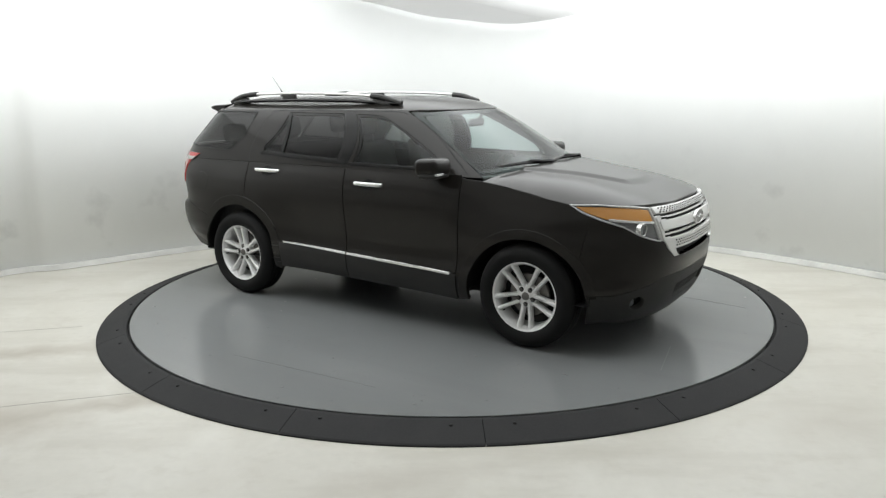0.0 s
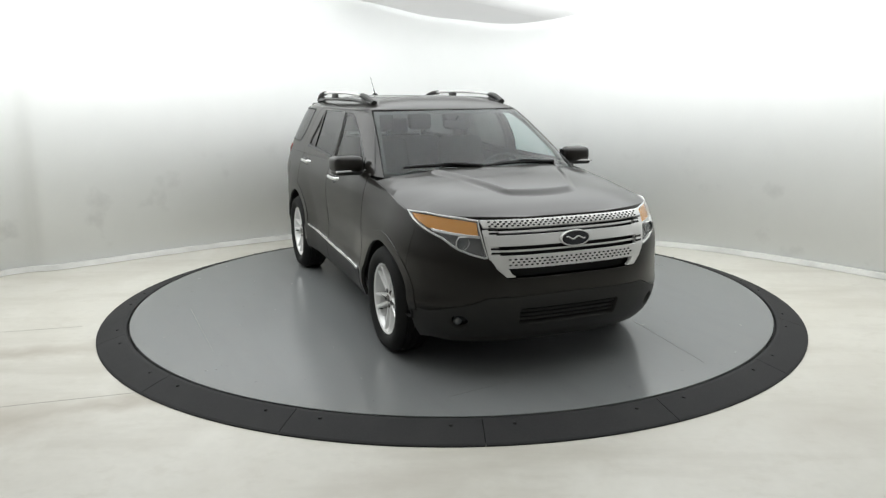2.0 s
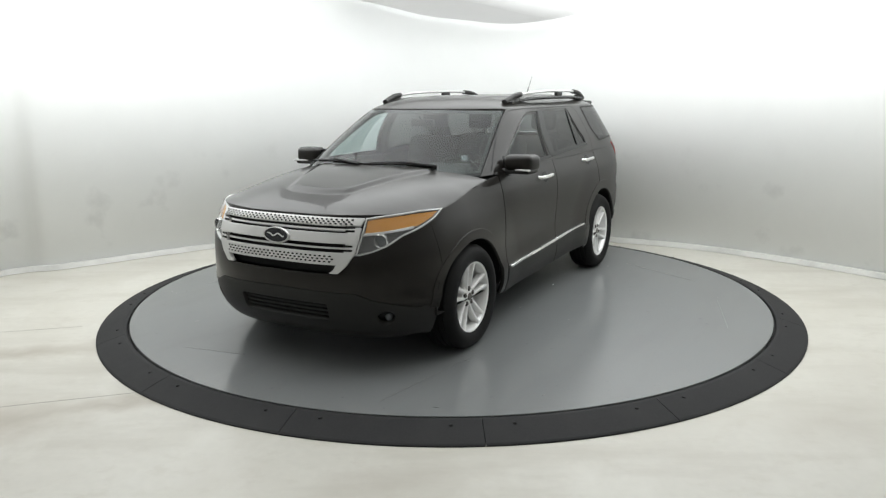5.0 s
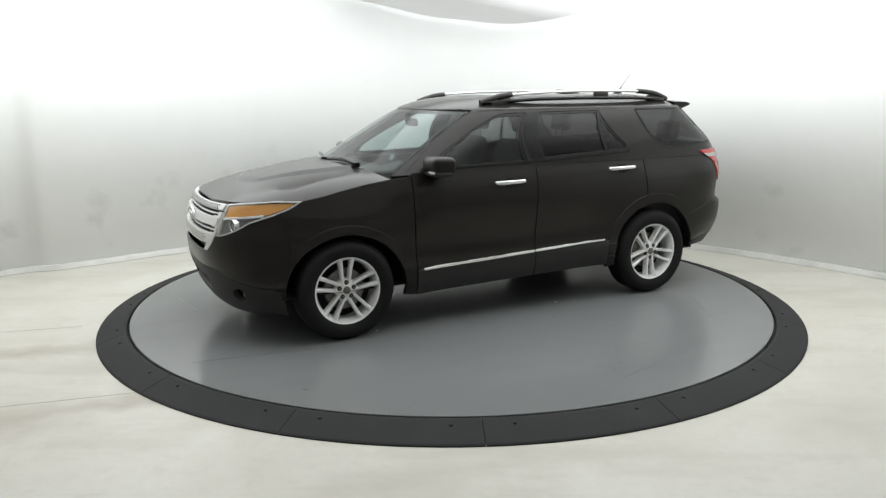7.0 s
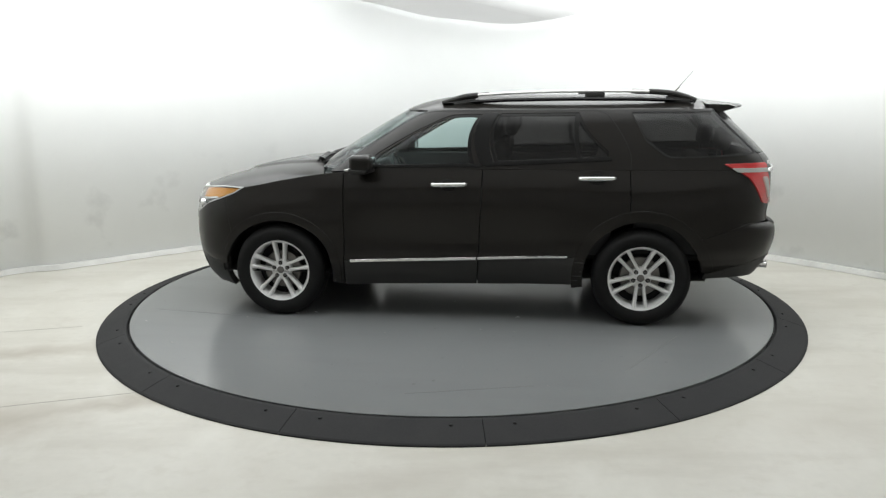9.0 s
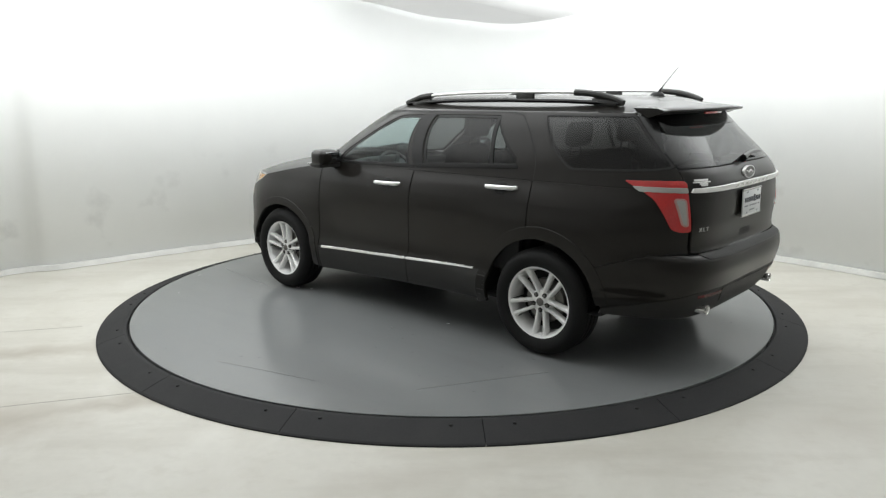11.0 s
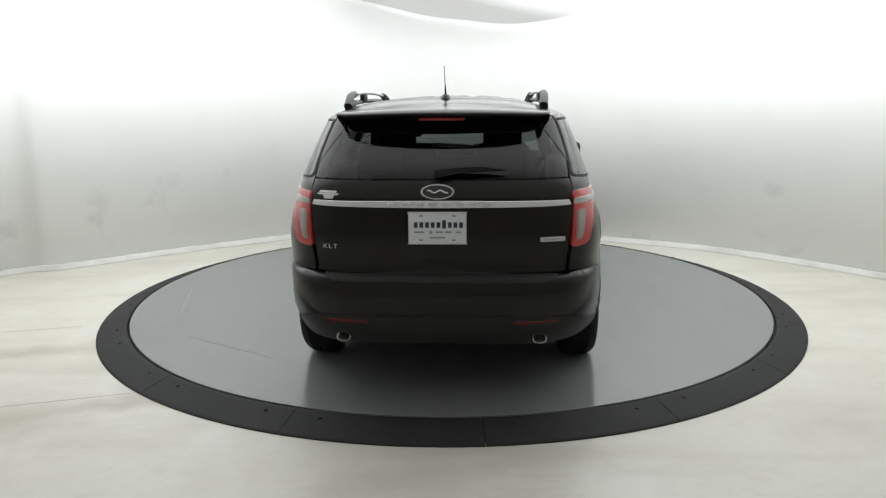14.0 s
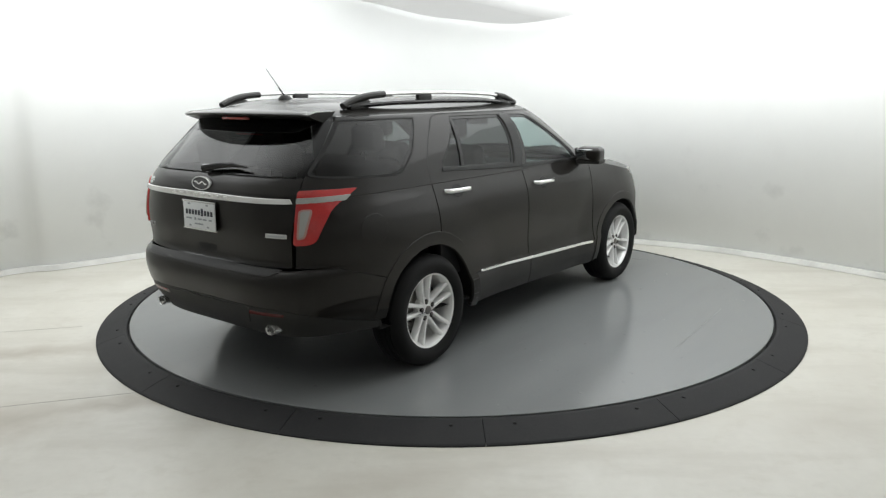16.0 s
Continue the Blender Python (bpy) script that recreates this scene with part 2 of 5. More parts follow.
def lathe(bm, profile, m, n=48, closed=False):
    """Revolve (radius, offset) rows round local y."""
    rings = []
    for r, h in profile:
        rings.append([bm.verts.new(m @ Vector((r * math.cos(a), h, r * math.sin(a)))) for a in [2 * math.pi * k / n for k in range(n)]])
    pairs = list(zip(rings, rings[1:]))
    if closed:
        pairs.append((rings[-1], rings[0]))
    for a, b in pairs:
        for k in range(n):
            bm.faces.new((a[k], a[(k + 1) % n], b[(k + 1) % n], b[k]))
    return rings


def tube(bm, pts, radius, n=8, flat=1.0):
    """A round bar along pts; flat squeezes it upright; radius may be a list."""
    rings = []
    for i, p in enumerate(pts):
        p = Vector(p)
        d = (Vector(pts[min(i + 1, len(pts) - 1)]) - Vector(pts[max(i - 1, 0)])).normalized()
        side = d.cross(Vector((0, 0, 1)))
        side = side.normalized() if side.length > 1e-4 else Vector((1, 0, 0))
        up = side.cross(d)
        r = radius[i] if isinstance(radius, (list, tuple)) else radius
        rings.append([bm.verts.new(p + side * r * math.cos(2 * math.pi * k / n) + up * r * flat * math.sin(2 * math.pi * k / n)) for k in range(n)])
    for a, b in zip(rings, rings[1:]):
        for k in range(n):
            bm.faces.new((a[k], a[(k + 1) % n], b[(k + 1) % n], b[k]))
    bm.faces.new(rings[0][::-1])
    bm.faces.new(rings[-1])


def spline(pts, closed=False, n=10):
    """Catmull-Rom through pts."""
    pts = [np.array(p, float) for p in pts]
    c = len(pts)
    out = []
    for i in range(c if closed else c - 1):
        p0, p1, p2, p3 = [pts[k % c] if closed else pts[min(max(k, 0), c - 1)] for k in (i - 1, i, i + 1, i + 2)]
        for k in range(n):
            t = k / n
            out.append(0.5 * (2 * p1 + (p2 - p0) * t + (2 * p0 - 5 * p1 + 4 * p2 - p3) * t * t + (3 * p1 - p0 - 3 * p2 + p3) * t ** 3))
    if not closed:
        out.append(pts[-1])
    return out


# ---------- the room ----------
WALL_H = 3.75
WALL_PATH = spline([(-4.69, 0.93), (-4.24, 1.21), (-3.79, 1.56), (-3.31, 1.97), (-2.89, 2.30), (-2.25, 2.74), (-1.6, 3.12), (-0.6, 3.45),
                    (0.4, 3.40), (1.2, 3.05), (1.85, 2.63), (2.5, 2.30), (3.06, 1.93), (3.68, 1.32), (4.30, 0.58), (5.3, -0.8), (6.0, -3.0),
                    (5.8, -6.0), (4.2, -8.6), (0.0, -9.6), (-4.6, -8.6), (-6.6, -6.0), (-7.0, -3.2), (-6.0, -0.8)], True, 8)


def outset(path, d):
    out = []
    c = len(path)
    for i, p in enumerate(path):
        t = path[(i + 1) % c] - path[i - 1]
        t = t / np.hypot(*t)
        out.append(p + d * np.array([-t[1], t[0]]))
    return out


def wall_band(name, inner, outer, z0, z1, mat, label, first, last):
    c = len(inner)
    inner, outer = ([p[k % c] for k in range(first, last + 1)] for p in (inner, outer))
    c = len(inner)
    vs = [(p[0], p[1], z) for z in (z0, z1) for p in inner] + [(p[0], p[1], z) for z in (z0, z1) for p in outer]
    fs = []
    for i in range(c - 1):
        j = i + 1
        fs += [(i, j, c + j, c + i), (2 * c + j, 2 * c + i, 3 * c + i, 3 * c + j), (c + i, c + j, 3 * c + j, 3 * c + i), (j, i, 2 * c + i, 2 * c + j)]
    return tagged(mesh_object(name, vs, fs, mat, smooth=False), label, "wall", kind="structure")


def build_room():
    n = len(WALL_PATH)
    a, z = 16 * 8, 22 * 8
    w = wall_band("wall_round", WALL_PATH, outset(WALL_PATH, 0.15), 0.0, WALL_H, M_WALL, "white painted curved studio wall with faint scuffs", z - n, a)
    # unseen wall, added to close the room; its white bounces fill light
    w2 = wall_band("wall_unseen_side", WALL_PATH, outset(WALL_PATH, 0.15), 0.0, WALL_H, M_UNSEEN_WALL, "unseen plain white wall added behind the camera to bounce light", a, z)
    for p in [*w.data.polygons, *w2.data.polygons]:
        p.use_smooth = abs(p.normal.z) < 0.5
    b = wall_band("baseboard", outset(WALL_PATH, -0.030), outset(WALL_PATH, -0.003), 0.004, 0.064, M_BASE, "white painted baseboard with a worn rounded edge", z - n, a)
    b["category"] = "baseboard"
    me = bpy.data.meshes.new("floor")
    bm = bmesh.new()
    bmesh.ops.create_grid(bm, x_segments=24, y_segments=24, size=8.5, matrix=Matrix.Translation((-0.4, -2.8, 0)))
    r = bmesh.ops.extrude_face_region(bm, geom=bm.faces[:])
    bmesh.ops.translate(bm, vec=(0, 0, -0.12), verts=[v for v in r["geom"] if isinstance(v, bmesh.types.BMVert)])
    tagged(part("floor", bm, M_FLOOR, None, smooth=False), "cream sealed concrete floor with dull stains, scuffs and shade bands painted at left", "floor", kind="structure")
    bm = bmesh.new()
    add_box(bm, (17, 17, 0.1), pose(-0.4, -2.8, WALL_H + 0.06))
    tagged(part("ceiling", bm, M_CEIL, None, smooth=False), "plain pale ceiling above the cloth", "ceiling", kind="structure")


def floor_joints():
    for (x0, y0), (x1, y1) in (((-3.95, -1.02), (-3.0, -0.80)), ((-3.25, -2.55), (-1.97, -2.18))):
        bm = bmesh.new()
        ln = math.hypot(x1 - x0, y1 - y0)
        add_box(bm, (ln, 0.004, 0.0012), pose((x0 + x1) / 2, (y0 + y1) / 2, 0.0004, 0, 0, math.degrees(math.atan2(y1 - y0, x1 - x0))))
        tagged(part("floor_crack", bm, M_STAIN, None, smooth=False), "thin dark crack line in the concrete floor", "crack", kind="structure")


def canopy(name, x0, x1, y0, far, sag, dips, label, meet=None):
    """A sheet of cloth stretched under the ceiling, lower where it billows at its far rim."""
    nx, ny = 44, 80
    vs, fs = [], []
    for j in range(ny + 1):
        for i in range(nx + 1):
            u, v = i / nx, j / ny
            w = min(1.0, max(0.0, (v - 0.78) / 0.16))
            w = w * w * (3 - 2 * w)
            left = x0 if meet is None or x0 < -3 else meet + (x0 - meet) * w
            right = x1 if meet is None or x1 > 3 else meet + (x1 - meet) * w
            x = left + (right - left) * u
            y = y0 + (far(x) - y0) * v
            z = 3.45 - sag * math.sin(math.pi * u) ** 0.8 * math.sin(math.pi * v) * 0.5
            rim = max(0.0, (v - 0.78) / 0.22) ** 1.6
            z -= 0.36 * rim
            for cx, wd, dp in dips:
                z -= dp * math.exp(-((x - cx) / wd) ** 2) * rim
            vs.append((x, y, z + 0.006 * math.sin(7 * x + 2 * y)))
    for j in range(ny):
        for i in range(nx):
            a = j * (nx + 1) + i
            fs.append((a, a + nx + 1, a + nx + 2, a + 1))
    return tagged(mesh_object(name, vs, fs, M_CANOPY), label, "light diffuser", group="cloth diffusers under the ceiling")


build_room()
floor_joints()


# ---------- the turntable ----------
def build_ramp():
    ring = new("ramp_ring")
    ring.empty_display_size = 0.1
    tagged(ring, "black rubber ramp ring round the turntable", "ramp")
    n = 10
    for k in range(16):
        a0 = radians(3.6 + 22.5 * k) + 0.0007
        a1 = a0 + radians(22.5) - 0.0014
        prof = [(TABLE_R + 0.018, 0.0), (TABLE_R + 0.018, TABLE_Z - 0.006), (TABLE_R + 0.024, TABLE_Z), (TABLE_R + 0.045, TABLE_Z - 0.001), (RAMP_R - 0.012, 0.015), (RAMP_R, 0.008), (RAMP_R, 0.0)]
        vs, fs = [], []
        for i in range(n + 1):
            a = a0 + (a1 - a0) * i / n
            vs += [(r * math.cos(a), r * math.sin(a), z) for r, z in prof]
        q = len(prof)
        for i in range(n):
            for j in range(q - 1):
                fs.append((i * q + j, i * q + q + j, i * q + q + j + 1, i * q + j + 1))
        fs += [tuple(range(q)), tuple(range(n * q + q - 1, n * q - 1, -1))]
        seg = mesh_object("ramp_segment", vs, fs, M_RUBBER, ring, smooth=False)
        for f in (0.16, 0.84):
            a = a0 + (a1 - a0) * f
            bm = bmesh.new()
            r = TABLE_R + 0.085
            z = TABLE_Z - 0.001 - (0.040 / (RAMP_R - 0.012 - TABLE_R - 0.045)) * (TABLE_Z - 0.016)
            lathe(bm, [(0.0005, 0.007), (0.008, 0.006), (0.012, 0.002), (0.012, -0.004)], pose(r * math.cos(a), r * math.sin(a), z) @ pose(0, 0, 0, 90), 10)
            part("bolt", bm, M_RUBBER, seg)


def build_gap():
    # dark ring added in the gap to stand for its shade
    bm = bmesh.new()
    lathe(bm, [(TABLE_R + 0.002, 0.03), (TABLE_R + 0.017, 0.03)], pose(0, 0, 0, 90), 120)
    for v in bm.verts:
        v.co.z = 0.030
    r = bmesh.ops.extrude_face_region(bm, geom=bm.faces[:])
    bmesh.ops.translate(bm, vec=(0, 0, -0.029), verts=[v for v in r["geom"] if isinstance(v, bmesh.types.BMVert)])
    tagged(part("gap_shade_ring", bm, M_DARK, None, smooth=False), "dark ring added for the shade in the gap round the turntable", "seal")


def build_table():
    bm = bmesh.new()
    lathe(bm, [(0.001, TABLE_Z), (0.7, TABLE_Z), (1.4, TABLE_Z), (2.1, TABLE_Z), (TABLE_R - 0.002, TABLE_Z), (TABLE_R, TABLE_Z - 0.003), (TABLE_R, 0.004)], pose(0, 0, 0, 90), 160)
    for v in bm.verts:
        v.co.z = abs(v.co.z)
    t = part("turntable", bm, M_TABLE, None, angle=30)
    tagged(t, "round grey painted turntable with thin scratches", "turntable")
    rng = random.Random(4)
    marks = [(0.25, -2.2, 1.2, 3.0), (1.9, 0.9, 1.0, 172.0), (-1.6, 1.5, 0.9, 60.0), (-0.4, 2.3, 0.8, 15.0), (2.2, -0.7, 0.5, 100.0)]
    for x, y, ln, a in marks:
        bm = bmesh.new()
        add_box(bm, (ln, 0.0035, 0.0010), pose(x, y, TABLE_Z + 0.0006, 0, 0, a))
        part("scratch", bm, M_SCRATCH, t, smooth=False)
    for k in range(46):
        r, a = 2.65 * math.sqrt(rng.random()), rng.random() * 6.28
        bm = bmesh.new()
        add_box(bm, (rng.uniform(0.006, 0.035), rng.uniform(0.004, 0.010), 0.0012), pose(r * math.cos(a), r * math.sin(a), TABLE_Z + 0.0006, 0, 0, rng.uniform(0, 180)))
        part("scuff_mark", bm, M_SCRATCH if k % 20 else M_WHITE, t, smooth=False)
    return t


build_ramp()
build_gap()
turntable = build_table()


# ---------- the car's skin: smooth sheets in metres, x forward, y left, z up from the tyres' contact ----------
def curve(rows):
    """Monotone cubic through (z, value) rows."""
    xs, ys = np.array([r[0] for r in rows], float), np.array([r[1] for r in rows], float)
    h, d = np.diff(xs), np.diff(ys) / np.diff(xs)
    m = np.zeros(len(xs))
    m[0], m[-1] = d[0], d[-1]
    for i in range(1, len(xs) - 1):
        if d[i - 1] * d[i] > 0:
            w1, w2 = 2 * h[i] + h[i - 1], h[i] + 2 * h[i - 1]
            m[i] = (w1 + w2) / (w1 / d[i - 1] + w2 / d[i])

    def f(x):
        x = min(max(x, xs[0]), xs[-1])
        i = min(int(np.searchsorted(xs, x, side="right")) - 1, len(xs) - 2)
        i = max(i, 0)
        t = (x - xs[i]) / h[i]
        return float(ys[i] * (1 + 2 * t) * (1 - t) ** 2 + m[i] * h[i] * t * (1 - t) ** 2 + ys[i + 1] * t * t * (3 - 2 * t) + m[i + 1] * h[i] * t * t * (t - 1))
    return f


def step(a, b, x):
    t = min(1.0, max(0.0, (x - a) / (b - a)))
    return t * t * (3 - 2 * t)


NOSE = curve([(0.18, 2.14), (0.26, 2.24), (0.34, 2.29), (0.44, 2.325), (0.54, 2.35), (0.64, 2.36), (0.80, 2.345), (0.92, 2.315), (1.0, 2.275), (1.05, 2.23), (1.25, 2.05)])
TAIL = curve([(0.30, -2.31), (0.38, -2.39), (0.48, -2.452), (0.58, -2.490), (0.68, -2.510), (0.745, -2.502), (0.775, -2.478), (0.795, -2.440), (0.83, -2.432), (1.0, -2.448), (1.2, -2.450), (1.26, -2.425), (1.34, -2.360)])
HALF = curve([(0.22, 0.89), (0.30, 0.935), (0.40, 0.962), (0.48, 0.966), (0.54, 0.952), (0.64, 0.945), (0.78, 0.952), (0.92, 0.958), (1.02, 0.950), (1.10, 0.930), (1.19, 0.898), (1.30, 0.866), (1.36, 0.846)])
UF, US = 1.5, 2.86
UM = UF + US
UE = UM + 1.5
AXLE = 1.43


def lower(u, z):
    """The wrap-round lower body: u runs from the nose's centre along the left side to the tail's centre."""
    if u < 0:
        p = lower(-u, z)
        return np.array([p[0], -p[1], p[2]])
    if u > UE:
        p = lower(2 * UE - u, z)
        return np.array([p[0], -p[1], p[2]])
    w = HALF(z)
    if u <= UF:
        a, n = NOSE(z) - AXLE, 2.9
        al = u / UF * math.pi / 2
        b = w - 0.042 * step(0.75, 1.05, z)
        r = (abs(math.cos(al) / a) ** n + abs(math.sin(al) / b) ** n) ** (-1 / n)
        x, y = AXLE + r * math.cos(al), r * math.sin(al)
    elif u <= UM:
        x = AXLE - (u - UF)
        y = w - 0.042 * step(0.75, 1.05, z) * step(0.55, 1.43, x)
    else:
        a, n = -AXLE - TAIL(z), 4.5
        al = (UE - u) / 1.5 * math.pi / 2
        r = (abs(math.cos(al) / a) ** n + abs(math.sin(al) / w) ** n) ** (-1 / n)
        x, y = -AXLE - r * math.cos(al), r * math.sin(al)
        y *= 1 - 0.085 * (1 - step(0.36, 0.62, z)) * step(-1.6, -2.2, x)
    for xc in (AXLE, -AXLE):
        d = math.hypot((x - xc) / 1.08, z - 0.372)
        y += 0.026 * (1 - step(0.38, 0.80, d)) * step(0.2, 0.8, abs(y))
    return np.array([x, y, z])


WS = curve([(1.12, 1.33), (1.19, 1.235), (1.30, 1.06), (1.42, 0.865), (1.55, 0.645), (1.64, 0.475), (1.70, 0.34)])
BACK = curve([(1.12, -2.455), (1.19, -2.450), (1.26, -2.425), (1.34, -2.360), (1.45, -2.25), (1.612, -2.085), (1.70, -2.00)])
HALFG = curve([(1.10, 0.930), (1.19, 0.898), (1.30, 0.866), (1.45, 0.816), (1.58, 0.766), (1.64, 0.730), (1.70, 0.66)])
GF = 0.9


def upper(u, z):
    """The greenhouse, from the windshield's centre line round the left side to the rear glass."""
    if u < 0:
        p = upper(-u, z)
        return np.array([p[0], -p[1], p[2]])
    if u > UE:
        p = upper(2 * UE - u, z)
        return np.array([p[0], -p[1], p[2]])
    w, xf, xr = HALFG(z), WS(z) - 0.75, -AXLE
    if u <= GF:
        al = u / GF * math.pi / 2
        r = (abs(math.cos(al) / 0.75) ** 3.0 + abs(math.sin(al) / w) ** 3.0) ** (-1 / 3.0)
        return np.array([xf + r * math.cos(al), r * math.sin(al), z])
    if u <= UE - GF:
        t = (u - GF) / (UE - 2 * GF)
        return np.array([xf + (xr - xf) * t, w, z])
    al = (UE - u) / GF * math.pi / 2
    n = 4.5 - 0.4 * step(1.3, 1.6, z)
    r = (abs(math.cos(al) / (xr - BACK(z))) ** n + abs(math.sin(al) / w) ** n) ** (-1 / n)
    return np.array([xr - r * math.cos(al), r * math.sin(al), z])


def find_u(sheet, kind, val, z):
    """u at which the sheet has that x on the left side (S), or that y at the front (F) or rear (R)."""
    if kind == "S":
        lo, hi = 0.0, UE
        for _ in range(34):
            mid = (lo + hi) / 2
            if sheet(mid, z)[0] > val:
                lo = mid
            else:
                hi = mid
        return (lo + hi) / 2
    edge = UF if sheet is lower else GF
    lo, hi = 0.0, edge
    for _ in range(34):
        mid = (lo + hi) / 2
        y = sheet(mid if kind == "F" else UE - mid, z)[1]
        if y < abs(val):
            lo = mid
        else:
            hi = mid
    s = (lo + hi) / 2 * (1 if val >= 0 else -1)
    return s if kind == "F" else UE - s


def poly_on(sheet, text):
    """Corner rows 'S:x,z F:y,z R:y,z' as (u, z)."""
    out = []
    for w in text.split():
        k, r = w.split(":")
        v, z = map(float, r.split(","))
        out.append((find_u(sheet, k, v, z), z))
    return out


def mirrored(p, rear=False):
    """A half outline that starts and ends at the centre line, closed with its mirror image."""
    c = UE if rear else 0.0
    return p + [(2 * c - u, z) for u, z in reversed(p) if abs(u - c) > 1e-3]


def arch(xc, a0, a1, n=16, lip=0.0, zc=0.372):
    """The wheel opening's rim, or a line lip metres outside it; the rear opening is the taller."""
    rx, rz = (0.455, 0.413) if xc > 0 else (0.448, 0.442)
    rx, rz = rx + lip, rz + lip
    out = []
    for k in range(n + 1):
        a = radians(a0 + (a1 - a0) * k / n)
        out.append((find_u(lower, "S", xc + rx * math.cos(a), zc + rz * math.sin(a)), zc + rz * math.sin(a)))
    return out


def rounded(poly, r=0.03, n=4):
    """Round the corners of an outline."""
    out = []
    c = len(poly)
    for i in range(c):
        a, p, b = (np.array(poly[k % c], float) for k in (i - 1, i, i + 1))
        da, db = np.hypot(*(a - p)), np.hypot(*(b - p))
        q = min(r, da * 0.45, db * 0.45)
        s, e = p + (a - p) / da * q, p + (b - p) / db * q
        for k in range(n + 1):
            t = k / n
            out.append(tuple((1 - t) ** 2 * s + 2 * t * (1 - t) * p + t * t * e))
    return out


def dense(poly, d):
    out = []
    c = len(poly)
    for i in range(c):
        a, b = np.array(poly[i], float), np.array(poly[(i + 1) % c], float)
        ln = np.hypot(*(b - a))
        if ln < 1e-5:
            continue
        k = max(1, int(math.ceil(ln / d)))
        out += [a + (b - a) * j / k for j in range(k)]
    return np.array(out)


def area(p):
    return 0.5 * float(np.sum(p[:, 0] * np.roll(p[:, 1], -1) - np.roll(p[:, 0], -1) * p[:, 1]))


def shrink(p, d):
    t = np.roll(p, -1, 0) - np.roll(p, 1, 0)
    t /= np.maximum(1e-9, np.hypot(t[:, 0], t[:, 1]))[:, None]
    return p + d * np.stack([-t[:, 1], t[:, 0]], 1) * (1 if area(p) > 0 else -1)


def inside(pts, poly):
    x, y = pts[:, 0], pts[:, 1]
    r = np.zeros(len(pts), bool)
    for (x0, y0), (x1, y1) in zip(poly, np.roll(poly, -1, 0)):
        cross = (y0 > y) != (y1 > y)
        if y1 != y0:
            r ^= cross & (x < (x1 - x0) * (y - y0) / (y1 - y0) + x0)
    return r


def near(pts, poly, d):
    r = np.zeros(len(pts), bool)
    for q in poly:
        r |= (pts[:, 0] - q[0]) ** 2 + (pts[:, 1] - q[1]) ** 2 < d * d
    return r


from mathutils.geometry import delaunay_2d_cdt


def panel(name, sheet, poly, mat, parent, label="", holes=(), grid=0.035, edge=0.02, flange=0.02, off=0.0, gap=0.0024, flip=False):
    """A panel cut out of a sheet, with its rim turned inwards (off: metres proud of the sheet). flip: the same on the right side."""
    loops = []
    for k, p in enumerate([poly, *holes]):
        q = dense(p, edge)
        q = shrink(q, gap if k == 0 else -gap) if gap else q
        loops.append(q)
    lo, hi = loops[0].min(0), loops[0].max(0)
    gx, gy = np.meshgrid(np.arange(lo[0] + grid / 2, hi[0], grid), np.arange(lo[1] + grid / 2, hi[1], grid))
    pts = np.stack([gx.ravel(), gy.ravel()], 1)
    keep = inside(pts, loops[0]) & ~near(pts, loops[0], edge * 0.6)
    for h in loops[1:]:
        keep &= ~inside(pts, h) & ~near(pts, h, edge * 0.6)
    pts = pts[keep]
    flat = np.concatenate([*loops, pts])
    edges, s = [], 0
    for q in loops:
        edges += [(s + i, s + (i + 1) % len(q)) for i in range(len(q))]
        s += len(q)
    v2, _, f2, _, _, _ = delaunay_2d_cdt([Vector(p) for p in flat], edges, [], 0, 1e-6)
    v2 = np.array([tuple(v) for v in v2])
    f2 = np.array([tuple(f) for f in f2 if len(f) == 3])
    mid = v2[f2].mean(1)
    ok = inside(mid, loops[0])
    for h in loops[1:]:
        ok &= ~inside(mid, h)
    f2 = f2[ok]
    e = 1e-3
    P, N = [], []
    for u, z in v2:
        p = sheet(u, z)
        n = np.cross(sheet(u + e, z) - sheet(u - e, z), sheet(u, z + e) - sheet(u, z - e))
        n = n / max(1e-12, np.linalg.norm(n))
        P.append(p)
        N.append(n)
    P, N = np.array(P), np.array(N)
    if np.sum((P - np.array([0, 0, 0.7])) * N) < 0:
        N = -N
    P = P + N * off
    verts, norms, faces = list(P), list(N), []
    for a, b, c in f2:
        g = np.cross(P[b] - P[a], P[c] - P[a])
        faces.append((int(a), int(b), int(c)) if g @ (N[a] + N[b] + N[c]) > 0 else (int(a), int(c), int(b)))
    # rim
    used = {}
    for a, b, c in faces:
        for i, j in ((a, b), (b, c), (c, a)):
            used[(i, j)] = used.get((i, j), 0) + 1
    rim = [(i, j) for (i, j) in used if (j, i) not in used]
    low = {}
    side = {}
    for i, j in rim:
        t = P[j] - P[i]
        s = np.cross(t, N[i])
        s = s / max(1e-9, np.linalg.norm(s))
        for k in (i, j):
            side[k] = side.get(k, np.zeros(3)) + s
    turn = {}
    bev = min(0.0022, flange * 0.45)
    for k, s in side.items():
        s = s / max(1e-9, np.linalg.norm(s))
        turn[k] = len(verts)
        verts.append(P[k] + s * bev - N[k] * bev)
        m = N[k] * 0.6 + s * 0.8
        norms.append(m / np.linalg.norm(m))
        low[k] = len(verts)
        verts.append(P[k] + s * bev - N[k] * flange)
        norms.append(s)
    for i, j in rim:
        faces.append((j, i, turn[i], turn[j]))
        faces.append((turn[j], turn[i], low[i], low[j]))
    if flip:
        verts = [np.array([v[0], -v[1], v[2]]) for v in verts]
        norms = [np.array([v[0], -v[1], v[2]]) for v in norms]
        faces = [f[::-1] for f in faces]
    return mesh_object(name, verts, faces, mat, parent, label, norms)


